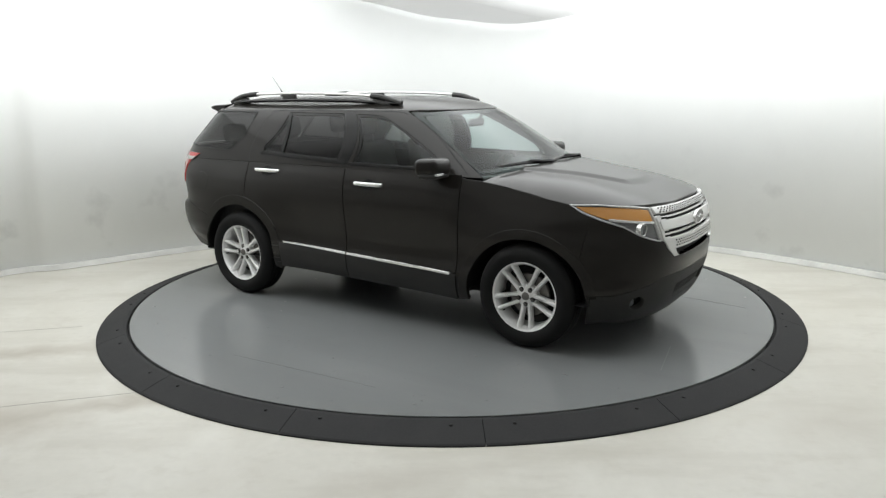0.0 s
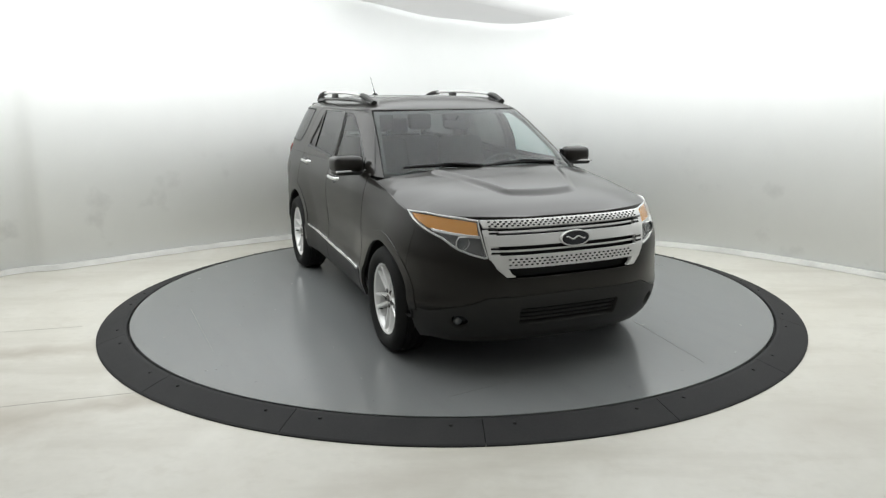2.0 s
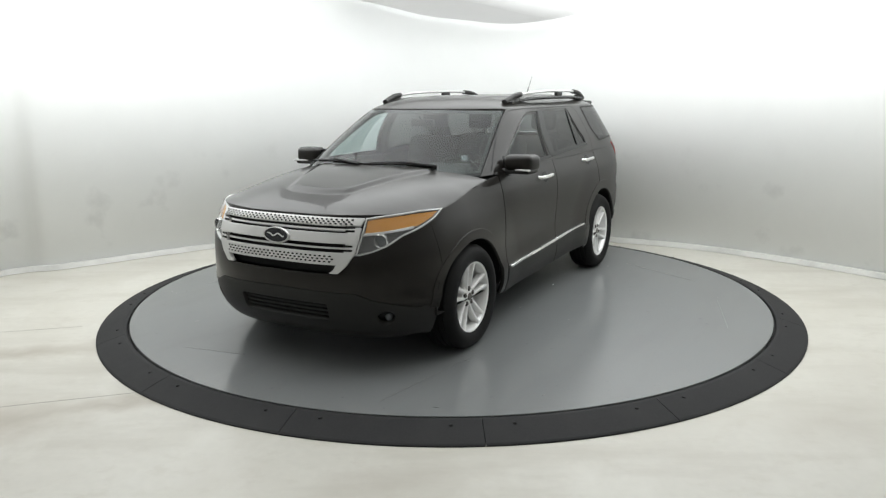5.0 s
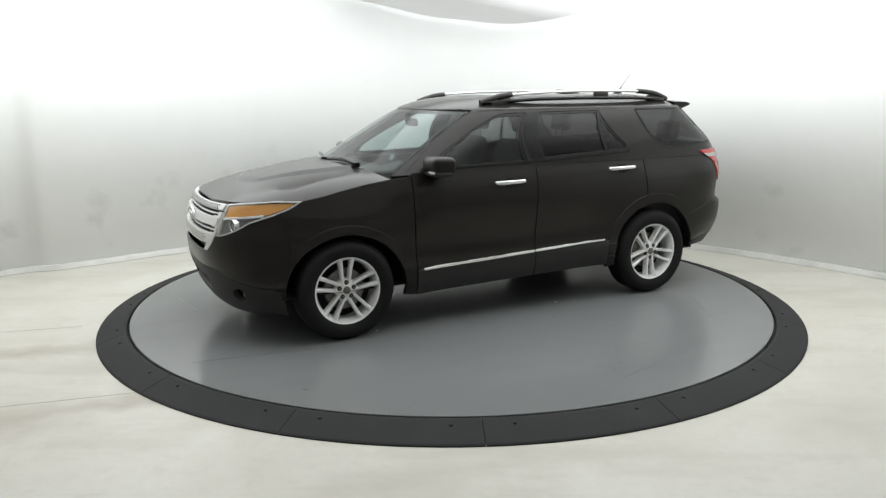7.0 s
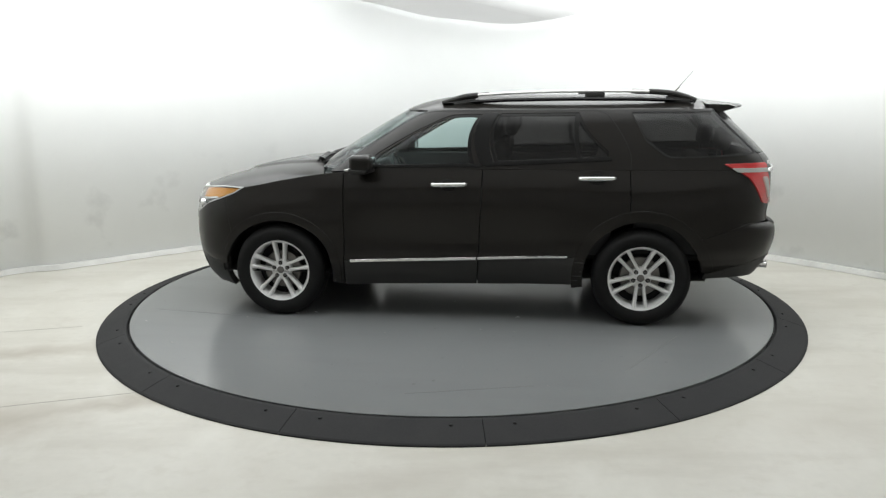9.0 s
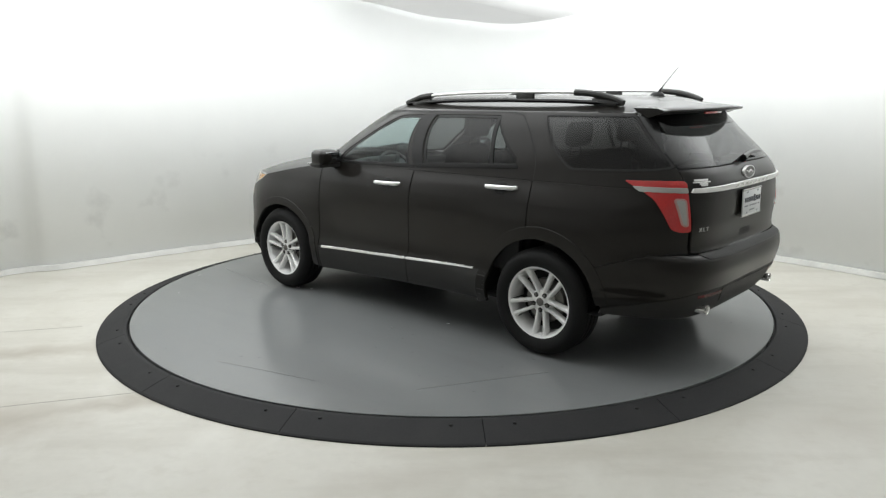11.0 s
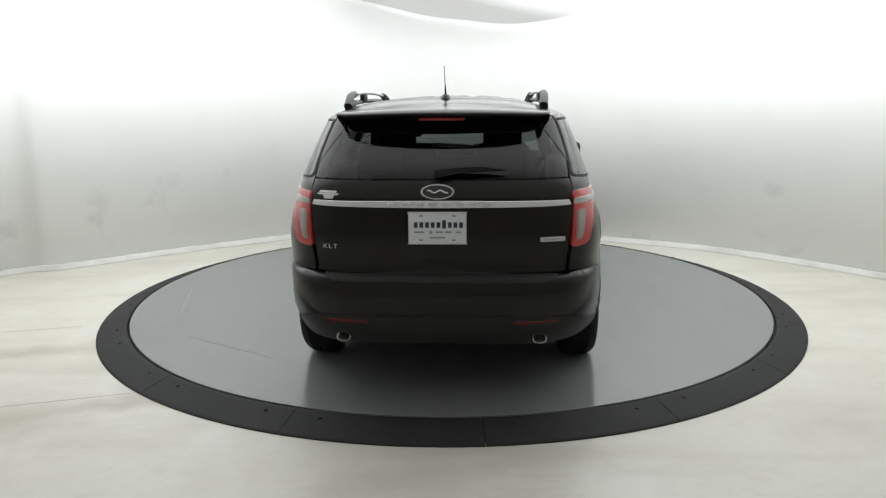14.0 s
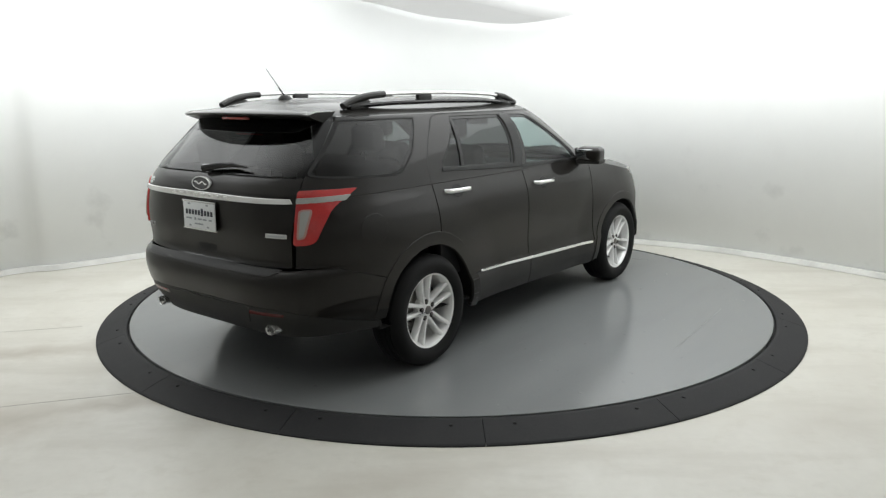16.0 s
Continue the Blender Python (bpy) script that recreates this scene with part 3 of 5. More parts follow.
# hood and roof sheets over the plan
FENDER_Z = curve([(0.80, 1.175), (1.05, 1.155), (1.40, 1.10), (1.72, 1.04), (1.80, 1.035), (2.4, 1.03)])
HOOD_Z = curve([(0.9, 1.213), (1.2, 1.222), (1.376, 1.208), (1.54, 1.190), (1.70, 1.165), (1.85, 1.137), (1.973, 1.108), (2.06, 1.085), (2.15, 1.056), (2.235, 1.024), (2.28, 1.0)])
_hx = np.linspace(0.85, 2.24, 60)
_hy = np.array([lower(find_u(lower, "S", x, FENDER_Z(x)), FENDER_Z(x))[1] for x in _hx])


def hood_edge(x):
    return float(np.interp(x, _hx, _hy))


def hood(x, y):
    zc, ze, ye = HOOD_Z(x), FENDER_Z(x), max(0.1, hood_edge(x))
    q = min(1.15, abs(y) / ye)
    z = zc - (zc - ze) * q ** 4.2
    half = 0.52 - 0.28 * min(1.0, max(0.0, (x - 1.2) / 0.75))
    z += 0.020 * (1 - step(half - 0.045, half + 0.030, abs(y))) * (1 - step(1.88, 1.97, x + 0.04 * (abs(y) / half) ** 2)) - 0.006
    return np.array([x, y, z])


def roof(x, y):
    t = (abs(y) / 0.733) ** 3
    if x > -0.275:
        t += ((x + 0.275) / 0.752) ** 3
    elif x < -AXLE:
        t += ((-AXLE - x) / 0.63) ** 4
    z = 1.638 + 0.110 * (1 - min(1.0, t)) ** 0.92
    for yc in (0.14, 0.40):
        z -= 0.013 * step(0.040, 0.016, abs(abs(y) - yc)) * step(-1.75, -1.6, x) * step(0.1, -0.05, x)
    return np.array([x, y, z])


# ---------- the car ----------
car = new("car")
tagged(car, "dark brown sport utility car with chrome trim on the turntable", "car")
SIDES = (False, True)


def sy(flip):
    return -1.0 if flip else 1.0


def strip(name, sheet, text, mat, parent, label="", off=0.004, flange=0.008, flip=False, r=0.0, grid=0.035, edge=0.02, rear=None):
    p = poly_on(sheet, text)
    if rear is not None:
        p = mirrored(p, rear)
    if r:
        p = rounded(p, r)
    return panel(name, sheet, p, mat, parent, label, off=off, flange=flange, gap=0.0, flip=flip, grid=grid, edge=edge)


def oval(u0, z0, ru, rz, n=28):
    return [(u0 + ru * math.cos(2 * math.pi * k / n), z0 + rz * math.sin(2 * math.pi * k / n)) for k in range(n)]


HEADLAMP = "F:0.585,1.018 F:0.68,1.032 F:0.80,1.043 S:1.90,1.047 S:1.72,1.040 S:1.81,0.990 S:1.94,0.942 F:0.793,0.898 F:0.729,0.840 F:0.66,0.808 F:0.585,0.786 F:0.562,0.79"
ARCH_F = arch(AXLE, -14, 194)
ARCH_R = arch(-AXLE, -6, 196)


def seam(sheet, line, parent, flip, w=0.0028):
    """A thin dark shut line along x,z rows on the side."""
    pts = [np.array((find_u(sheet, "S", *map(float, r.split(","))), float(r.split(",")[1]))) for r in line.split()]
    pts = spline(pts, False, 4)
    left, right = [], []
    for i, p in enumerate(pts):
        t = pts[min(i + 1, len(pts) - 1)] - pts[max(i - 1, 0)]
        t = t / np.hypot(*t)
        left.append(tuple(p + w * np.array([-t[1], t[0]])))
        right.append(tuple(p - w * np.array([-t[1], t[0]])))
    panel("shut_line", sheet, left + right[::-1], M_DARK, parent, off=0.0008, flange=0.002, gap=0, flip=flip, grid=0.2)


def body_panels():
    # fender, bumper corners and lower fascia
    for fl in SIDES:
        front = poly_on(lower, "S:0.887,0.270 S:0.887,1.166 S:1.05,1.153 S:1.40,1.097 S:1.72,1.036 S:1.81,0.986 S:1.874,0.962 S:1.815,0.62")
        ar = [q for q in arch(AXLE, 27, 192)]
        panel("front_fender", lower, front + ar, M_PAINT, car, flip=fl)
        # quarter panel with the tail lamp's notch
        quarter = poly_on(lower, "S:-1.335,0.905 S:-1.330,1.19 S:-1.7,1.19 S:-2.2,1.19 R:0.80,1.19 R:0.735,1.19 R:0.722,0.80") 
        quarter += poly_on(lower, "S:-2.2,0.80 S:-1.79,0.66")
        quarter += arch(-AXLE, 142, 79, 12)
        q = panel("quarter_panel", lower, quarter, M_PAINT, car, flip=fl, gap=0.0014)
        if fl:
            u, z = find_u(lower, "S", -1.93, 0.99), 0.99
            panel("fuel_flap", lower, oval(u, z, 0.088, 0.088), M_PAINT, q, off=0.003, flange=0.008, gap=0, flip=fl)
        for xc, a0, a1 in ((AXLE, 6, 191), (-AXLE, -9, 172)):
            ring = arch(xc, a0, a1, 30) + arch(xc, a1, a0, 30, 0.064 if xc > 0 else 0.080)
            panel("arch_moulding", lower, ring, M_PAINT, car, off=0.006, flange=0.03, gap=0, flip=fl, edge=0.014, grid=0.02)
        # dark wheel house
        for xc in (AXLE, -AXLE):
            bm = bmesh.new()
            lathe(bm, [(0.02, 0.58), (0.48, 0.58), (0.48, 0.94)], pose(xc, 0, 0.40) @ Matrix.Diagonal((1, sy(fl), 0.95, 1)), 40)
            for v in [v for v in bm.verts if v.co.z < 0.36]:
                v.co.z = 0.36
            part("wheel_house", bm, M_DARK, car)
    # front bumper skin
    bump = poly_on(lower, "F:0,0.664 F:0.455,0.664 F:0.53,0.735 F:0.557,0.786 F:0.585,0.782 F:0.66,0.804 F:0.729,0.836 F:0.793,0.894 S:1.94,0.938 S:1.874,0.962 S:1.819,0.62")
    bump += arch(AXLE, 27, 14, 5)
    bump += poly_on(lower, "S:1.93,0.44 F:0.86,0.44 F:0.66,0.50 F:0.56,0.545 F:0,0.555")
    panel("front_bumper", lower, mirrored(bump), M_PAINT, car, gap=0.0014)
    low = poly_on(lower, "F:0,0.551 F:0.56,0.541 F:0.66,0.496 F:0.86,0.436 S:1.93,0.436")
    low += arch(AXLE, 13, -22, 8)
    low += poly_on(lower, "S:1.95,0.235 F:0.70,0.215 F:0,0.215")
    holes = [rounded(mirrored(poly_on(lower, "F:0,0.460 F:0.36,0.460 F:0.35,0.345 F:0,0.345")), 0.02)]
    fogs = []
    for s in (1, -1):
        u = find_u(lower, "F", s * 0.71, 0.374)
        fogs.append(u)
        holes.append(oval(u, 0.374, 0.052, 0.047))
    low_ob = panel("lower_front_fascia", lower, mirrored(low), M_PLASTIC, car, "dark textured plastic lower bumper", holes=holes, flange=0.05)
    grid_back = mirrored(poly_on(lower, "F:0,0.47 F:0.38,0.47 F:0.37,0.335 F:0,0.335"))
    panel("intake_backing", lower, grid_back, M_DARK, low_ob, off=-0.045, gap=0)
    for z in (0.372, 0.402, 0.432):
        strip("intake_slat", lower, f"F:0,{z + 0.006} F:0.35,{z + 0.006} F:0.35,{z - 0.006} F:0,{z - 0.006}", M_DARK, low_ob, off=-0.02, flange=0.02, rear=False)
    for u in fogs:
        panel("fog_lamp_bezel", lower, oval(u, 0.374, 0.056, 0.051), M_BLACK, low_ob, "black round fog lamp surround", off=-0.04, gap=0)
        p = lower(u, 0.374)
        bm = bmesh.new()
        lathe(bm, [(0.0005, 0.016), (0.014, 0.014), (0.025, 0.008), (0.030, 0.0), (0.030, -0.03)], pose(p[0] - 0.045, p[1] * 0.985, p[2]) @ pose(0, 0, 0, 0, 0, -90 + math.copysign(14, u)), 24)
        part("fog_lamp", bm, M_LENS, low_ob, "clear fog lamp lens")
    # hood
    pts = []
    for k in range(0, 23):
        u = 1.0 * UF * k / 22
        p = lower(u, 1.033)
        if p[0] < 1.75:
            break
        pts.append((min(p[0], 2.236) - 0.008, p[1] * 0.994))
    for x in (1.72, 1.55, 1.40, 1.22, 1.05):
        pts.append((x, hood_edge(x) - 0.006))
    pts += [(1.10, 0.70), (1.20, 0.40), (1.235, 0.0)]
    full = pts + [(x, -y) for x, y in reversed(pts) if abs(y) > 1e-3]
    panel("hood", hood, full, M_PAINT, car, grid=0.014, edge=0.014, flange=0.03)
    # roof
    ring = [tuple(upper(u, 1.640)[:2]) for u in np.linspace(0, UE, 70)]
    full = ring + [(x, -y) for x, y in reversed(ring) if abs(y) > 1e-3]
    panel("roof", roof, full, M_PAINT, car, grid=0.024, edge=0.03, flange=0.03, gap=0.0)
    # sides of the greenhouse
    for fl in SIDES:
        a = poly_on(upper, "S:1.02,1.165 F:0.805,1.185 F:0.72,1.45 F:0.655,1.632 S:0.30,1.642 S:-1.3,1.642 S:-1.95,1.642 R:0.645,1.642 R:0.72,1.312 R:0.73,1.192 S:-2.2,1.192 S:-1.4,1.192 S:-0.2,1.192 S:0.9,1.17")
        win = [rounded(poly_on(upper, FRONT_OPEN), 0.04), rounded(poly_on(upper, REAR_OPEN), 0.05), rounded(poly_on(upper, QUARTER_OPEN), 0.05)]
        sf = panel("side_frame", upper, a, M_PAINT, car, holes=win, flip=fl, flange=0.03, edge=0.018)
        for line in ("0.895,1.195 0.742,1.319 0.567,1.449 0.349,1.580 0.230,1.620 0.10,1.632 -0.255,1.634", "-0.255,1.634 -0.240,1.491 -0.206,1.20",
                     "-0.255,1.634 -0.960,1.634 -1.085,1.628 -1.165,1.595 -1.252,1.469 -1.322,1.324 -1.328,1.195"):
            seam(upper, line, sf, fl)
    # tailgate
    gate = poly_on(lower, "R:0,1.308 R:0.40,1.308 R:0.716,1.308 R:0.715,1.0 R:0.70,0.80 R:0,0.785")
    tg = panel("tailgate", lower, mirrored(gate, True), M_PAINT, car, flange=0.03)
    u0, u1 = find_u(lower, "R", 0.092, 0.85), find_u(lower, "R", -0.088, 0.85)
    # no hollow here: a flat dark patch gives the recess its shade
    panel("handle_recess_shade", lower, rounded([(u0, 0.878), (u1, 0.878), (u1, 0.822), (u0, 0.822)], 0.012), M_DARK, tg, "flat dark patch for the shade of the handle recess", off=0.001, flange=0.002, gap=0)
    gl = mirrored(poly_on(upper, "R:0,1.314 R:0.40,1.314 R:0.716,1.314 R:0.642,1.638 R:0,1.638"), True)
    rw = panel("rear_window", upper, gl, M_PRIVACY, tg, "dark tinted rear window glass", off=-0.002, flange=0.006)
    # black band: printed edge of the glass and the spoiler's shade in one
    panel("print_and_shade_band", upper, rounded(mirrored(poly_on(upper, "R:0,1.636 R:0.62,1.636 R:0.55,1.575 R:0.50,1.552 R:0,1.545"), True), 0.02), M_BLACK, rw, "black band along the top of the glass", off=0.002, flange=0.002, gap=0)
    # bumper
    rb = poly_on(lower, "R:0,0.781 R:0.70,0.788 R:0.80,0.795 S:-2.2,0.797 S:-1.795,0.655")
    rb += [(find_u(lower, "S", x, z), z) for x, z in ((-1.84, 0.55), (-1.885, 0.46), (-1.90, 0.42))]
    rb += poly_on(lower, "S:-2.15,0.475 R:0.80,0.52 R:0.66,0.555 R:0,0.565")
    panel("rear_bumper", lower, mirrored(rb, True), M_PAINT, car, edge=0.015, grid=0.022, gap=0.0014)
    rl = poly_on(lower, "R:0,0.561 R:0.66,0.551 R:0.80,0.516 S:-2.15,0.471 S:-1.90,0.416 S:-1.885,0.38 S:-2.2,0.37 R:0.6,0.36 R:0,0.36")
    lowb = panel("lower_rear_fascia", lower, mirrored(rl, True), M_PLASTIC, car, "dark textured plastic lower rear bumper")
    strip("loading_sill", lower, "R:0,0.790 R:0.655,0.790 R:0.60,0.757 R:0,0.757", M_PLASTIC, car, "black plastic loading sill on the bumper", off=0.004, rear=True, r=0.012, edge=0.012)
    strip("step_pad", lower, "R:0,0.548 R:0.42,0.545 R:0.36,0.43 R:0,0.42", M_PLASTIC, lowb, off=0.006, rear=True, r=0.02)
    for s in (1, -1):
        u0, u1 = find_u(lower, "R", s * 0.375, 0.515), find_u(lower, "R", s * 0.655, 0.52)
        panel("red_reflector", lower, [(u0, 0.505), (u1, 0.512), (u1, 0.527), (u0, 0.524)], M_DIMRED, lowb, "thin dull red reflector strip", off=0.004, flange=0.008, gap=0)
        bm = bmesh.new()
        rings = lathe(bm, [(0.030, -0.20), (0.034, 0.0), (0.037, 0.003), (0.036, 0.005), (0.032, 0.0), (0.029, -0.10), (0.001, -0.10)], pose(-2.435, s * 0.556, 0.420) @ pose(0, 0, 0, 0, 0, 90) @ Matrix.Diagonal((1.08, 1, 0.84, 1)), 32)
        part("exhaust_tip", bm, M_CHROME, lowb, "oval chrome exhaust tip")
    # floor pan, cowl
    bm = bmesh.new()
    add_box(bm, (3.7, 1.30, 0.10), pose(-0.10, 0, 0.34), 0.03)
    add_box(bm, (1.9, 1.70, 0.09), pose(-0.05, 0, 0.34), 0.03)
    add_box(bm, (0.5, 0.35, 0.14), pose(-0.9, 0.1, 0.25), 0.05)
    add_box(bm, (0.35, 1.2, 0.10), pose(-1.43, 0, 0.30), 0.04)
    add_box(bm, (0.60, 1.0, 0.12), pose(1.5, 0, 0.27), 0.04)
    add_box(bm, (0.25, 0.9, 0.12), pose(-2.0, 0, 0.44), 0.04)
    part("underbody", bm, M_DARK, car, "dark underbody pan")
    bm = bmesh.new()
    add_box(bm, (0.42, 1.62, 0.03), pose(1.06, 0, 1.135), 0.01)
    part("cowl", bm, M_BLACK, car, "black plastic cowl below the windshield")
    # bulkhead that closes the engine bay behind the grille
    bm = bmesh.new()
    add_box(bm, (0.05, 1.30, 0.62), pose(2.02, 0, 0.70), 0.01)
    part("radiator_support", bm, M_DARK, car)
    wsp = mirrored(poly_on(upper, "F:0,1.185 F:0.45,1.185 F:0.800,1.19 F:0.715,1.45 F:0.650,1.628 F:0.3,1.636 F:0,1.636"))
    ws = panel("windshield", upper, wsp, M_SCREEN, car, "clear windshield glass", off=-0.003, flange=0.006, grid=0.05)
    inner = mirrored(poly_on(upper, "F:0,1.20 F:0.45,1.20 F:0.775,1.21 F:0.695,1.45 F:0.630,1.605 F:0.3,1.615 F:0,1.615"))
    panel("windshield_band", upper, wsp, M_DARK, ws, "black printed rim of the windshield", holes=[inner], off=-0.006, flange=0.002, gap=0)
    return tg


FRONT_OPEN = "S:0.70,1.208 S:0.64,1.30 S:0.335,1.475 S:0.06,1.602 S:-0.192,1.610 S:-0.155,1.222"
REAR_OPEN = "S:-0.310,1.238 S:-0.335,1.613 S:-0.945,1.616 S:-1.168,1.325 S:-1.165,1.275"
QUARTER_OPEN = "S:-1.340,1.614 S:-1.90,1.617 R:0.676,1.617 R:0.735,1.318 S:-2.15,1.305 S:-1.95,1.296 S:-1.61,1.284 S:-1.43,1.445"
QUARTER_GLASS = "S:-1.332,1.620 S:-1.90,1.624 R:0.654,1.624 R:0.722,1.316 S:-2.15,1.300 S:-1.95,1.290 S:-1.60,1.278 S:-1.42,1.445"


def doors():
    for fl in SIDES:
        s = sy(fl)
        # front door
        p = poly_on(lower, "S:0.879,0.475 S:0.881,1.19 S:-0.212,1.19 S:-0.180,0.505")
        fd = panel("front_door", lower, p, M_PAINT, car, flip=fl)
        p = poly_on(lower, "S:0.879,0.270 S:0.879,0.468 S:-0.180,0.499 S:-0.172,0.300")
        panel("door_cladding", lower, p, M_PLASTIC, fd, "dark plastic lower door cladding", off=0.006, flip=fl)
        strip("chrome_strip", lower, "S:0.83,0.463 S:0.83,0.478 S:-0.166,0.511 S:-0.166,0.496", M_CHROME, fd, "thin chrome strip", off=0.018, flange=0.018, flip=fl, edge=0.01)
        # rear door
        p = poly_on(lower, "S:-0.188,0.505 S:-0.220,1.19 S:-1.322,1.19 S:-1.327,0.90") + arch(-AXLE, 76, 28, 10) + poly_on(lower, "S:-0.965,0.535")
        rd = panel("rear_door", lower, p, M_PAINT, car, flip=fl)
        p = poly_on(lower, "S:-0.180,0.300 S:-0.188,0.499 S:-0.963,0.529") + arch(-AXLE, 18, -4, 5) + poly_on(lower, "S:-0.99,0.318")
        panel("door_cladding", lower, p, M_PLASTIC, rd, "dark plastic lower door cladding", off=0.006, flip=fl)
        strip("chrome_strip", lower, "S:-0.184,0.497 S:-0.184,0.512 S:-0.868,0.539 S:-0.868,0.525", M_CHROME, rd, "thin chrome strip", off=0.018, flange=0.018, flip=fl, edge=0.01)
        # glass and its dark surrounds
        for thing, text, mat, lab in ((fd, FRONT_OPEN, M_GLASS, "clear front door window glass"), (rd, REAR_OPEN, M_PRIVACY, "dark tinted rear door window glass"),
                                      (None, QUARTER_OPEN, M_PRIVACY, "dark tinted quarter window glass")):
            if thing is None:
                pp = rounded(poly_on(upper, QUARTER_GLASS), 0.03)
                panel("window_glass", upper, pp, mat, car, lab, off=0.0015, flange=0.003, flip=fl, grid=0.06, gap=0)
                seal_in = [tuple(q) for q in shrink(dense(pp, 0.02), 0.009)]
                panel("window_seal", upper, pp, M_DARK, car, "black rubber seal of the quarter window", holes=[seal_in], off=0.004, flange=0.004, flip=fl, gap=0)
                back = poly_on(upper, "R:0.650,1.617 R:0.722,1.318 S:-2.22,1.312 S:-2.03,1.617")
                panel("pillar_backing", upper, back, M_BLACK, car, "black pillar behind the glass", off=0.0005, flange=0.003, flip=fl, gap=0)
                continue
            pp = rounded(poly_on(upper, text), 0.045)
            g = panel("window_glass", upper, pp, mat, thing or car, lab, off=-0.010, flange=0.003, flip=fl, grid=0.06)
            g.visible_shadow = mat is not M_GLASS
            outer = [tuple(q) for q in shrink(dense(pp, 0.02), -0.004)]
            inner = [tuple(q) for q in shrink(dense(pp, 0.02), 0.018)]
            panel("window_trim", upper, outer, M_BLACK, thing or car, "black window rim", holes=[inner], off=-0.006, flange=0.006, flip=fl, gap=0)
        strip("window_divider", upper, "S:-0.925,1.612 S:-0.955,1.612 S:-0.968,1.262 S:-0.940,1.26", M_BLACK, rd, "black window divider", off=-0.002, flip=fl)
        strip("belt_trim", upper, "S:0.72,1.205 S:0.72,1.222 S:-0.205,1.232 S:-0.205,1.212", M_BLACK, fd, "black belt line trim", off=0.006, flange=0.012, flip=fl)
        strip("belt_trim", upper, "S:-0.23,1.216 S:-0.23,1.240 S:-1.18,1.285 S:-1.19,1.262", M_BLACK, rd, "black belt line trim", off=0.006, flange=0.012, flip=fl)
        strip("pillar_cover", upper, "S:-0.206,1.225 S:-0.206,1.612 S:-0.330,1.615 S:-0.298,1.235", M_BLACK, rd, "black door pillar cover", off=0.003, flip=fl)
        # handles; flat black ovals stand in for their shaded, scooped cups
        for dr, x, z in ((fd, 0.045, 1.078), (rd, -1.08, 1.130)):
            u = find_u(lower, "S", x, z)
            panel("handle_cup_shade", lower, oval(u, z - 0.004, 0.062, 0.042), M_BLACK, dr, "flat black oval for the shade of the handle cup", off=0.0015, flange=0.004, gap=0, flip=fl)
            y = lower(u, z)[1]
            bm = bmesh.new()
            pts = [(x + 0.135, s * (y - 0.004), z - 0.001), (x + 0.115, s * (y + 0.026), z), (x + 0.03, s * (y + 0.037), z + 0.002), (x - 0.05, s * (y + 0.037), z + 0.003), (x - 0.115, s * (y + 0.028), z + 0.003), (x - 0.135, s * (y - 0.004), z + 0.003)]
            tube(bm, [tuple(q) for q in spline(pts, False, 4)], 0.0105, 10, 1.45)
            part("door_handle", bm, M_CHROME, dr, "chrome pull handle")
        # mirror
        bm = bmesh.new()
        add_box(bm, (0.175, 0.225, 0.126), pose(0.722, s * 1.008, 1.250, 0, 0, s * -7), 0.042, 4)
        for v in bm.verts:
            f = (abs(v.co.y) - 0.90) / 0.22
            v.co.x -= 0.035 * f * f
        add_box(bm, (0.075, 0.14, 0.030), pose(0.735, s * 0.90, 1.190, s * -6), 0.012)
        mi = part("wing_mirror", bm, M_PAINT, fd, angle=60)
        bm = bmesh.new()
        add_box(bm, (0.010, 0.190, 0.086), pose(0.627, s * 1.012, 1.252, 0, 0, s * -4), 0.004)
        part("mirror_glass", bm, M_MIRROR, mi, "mirror glass")
        bm = bmesh.new()
        add_box(bm, (0.155, 0.215, 0.040), pose(0.715, s * 1.005, 1.190, 0, 0, s * -7), 0.016)
        part("mirror_lower_shell", bm, M_PLASTIC, mi, "black lower mirror shell")
        bm = bmesh.new()
        add_box(bm, (0.03, 0.17, 0.014), pose(0.786, s * 1.030, 1.202, 0, 0, s * -16), 0.004)
        part("turn_signal", bm, M_SILVER, mi, "pale turn signal lens")
        bm = bmesh.new()
        add_box(bm, (0.11, 0.012, 0.13), pose(0.72, s * 0.882, 1.235, s * 16), 0.006, 2, 0.5)
        part("mirror_sail", bm, M_BLACK, mi, "black mirror corner plate")


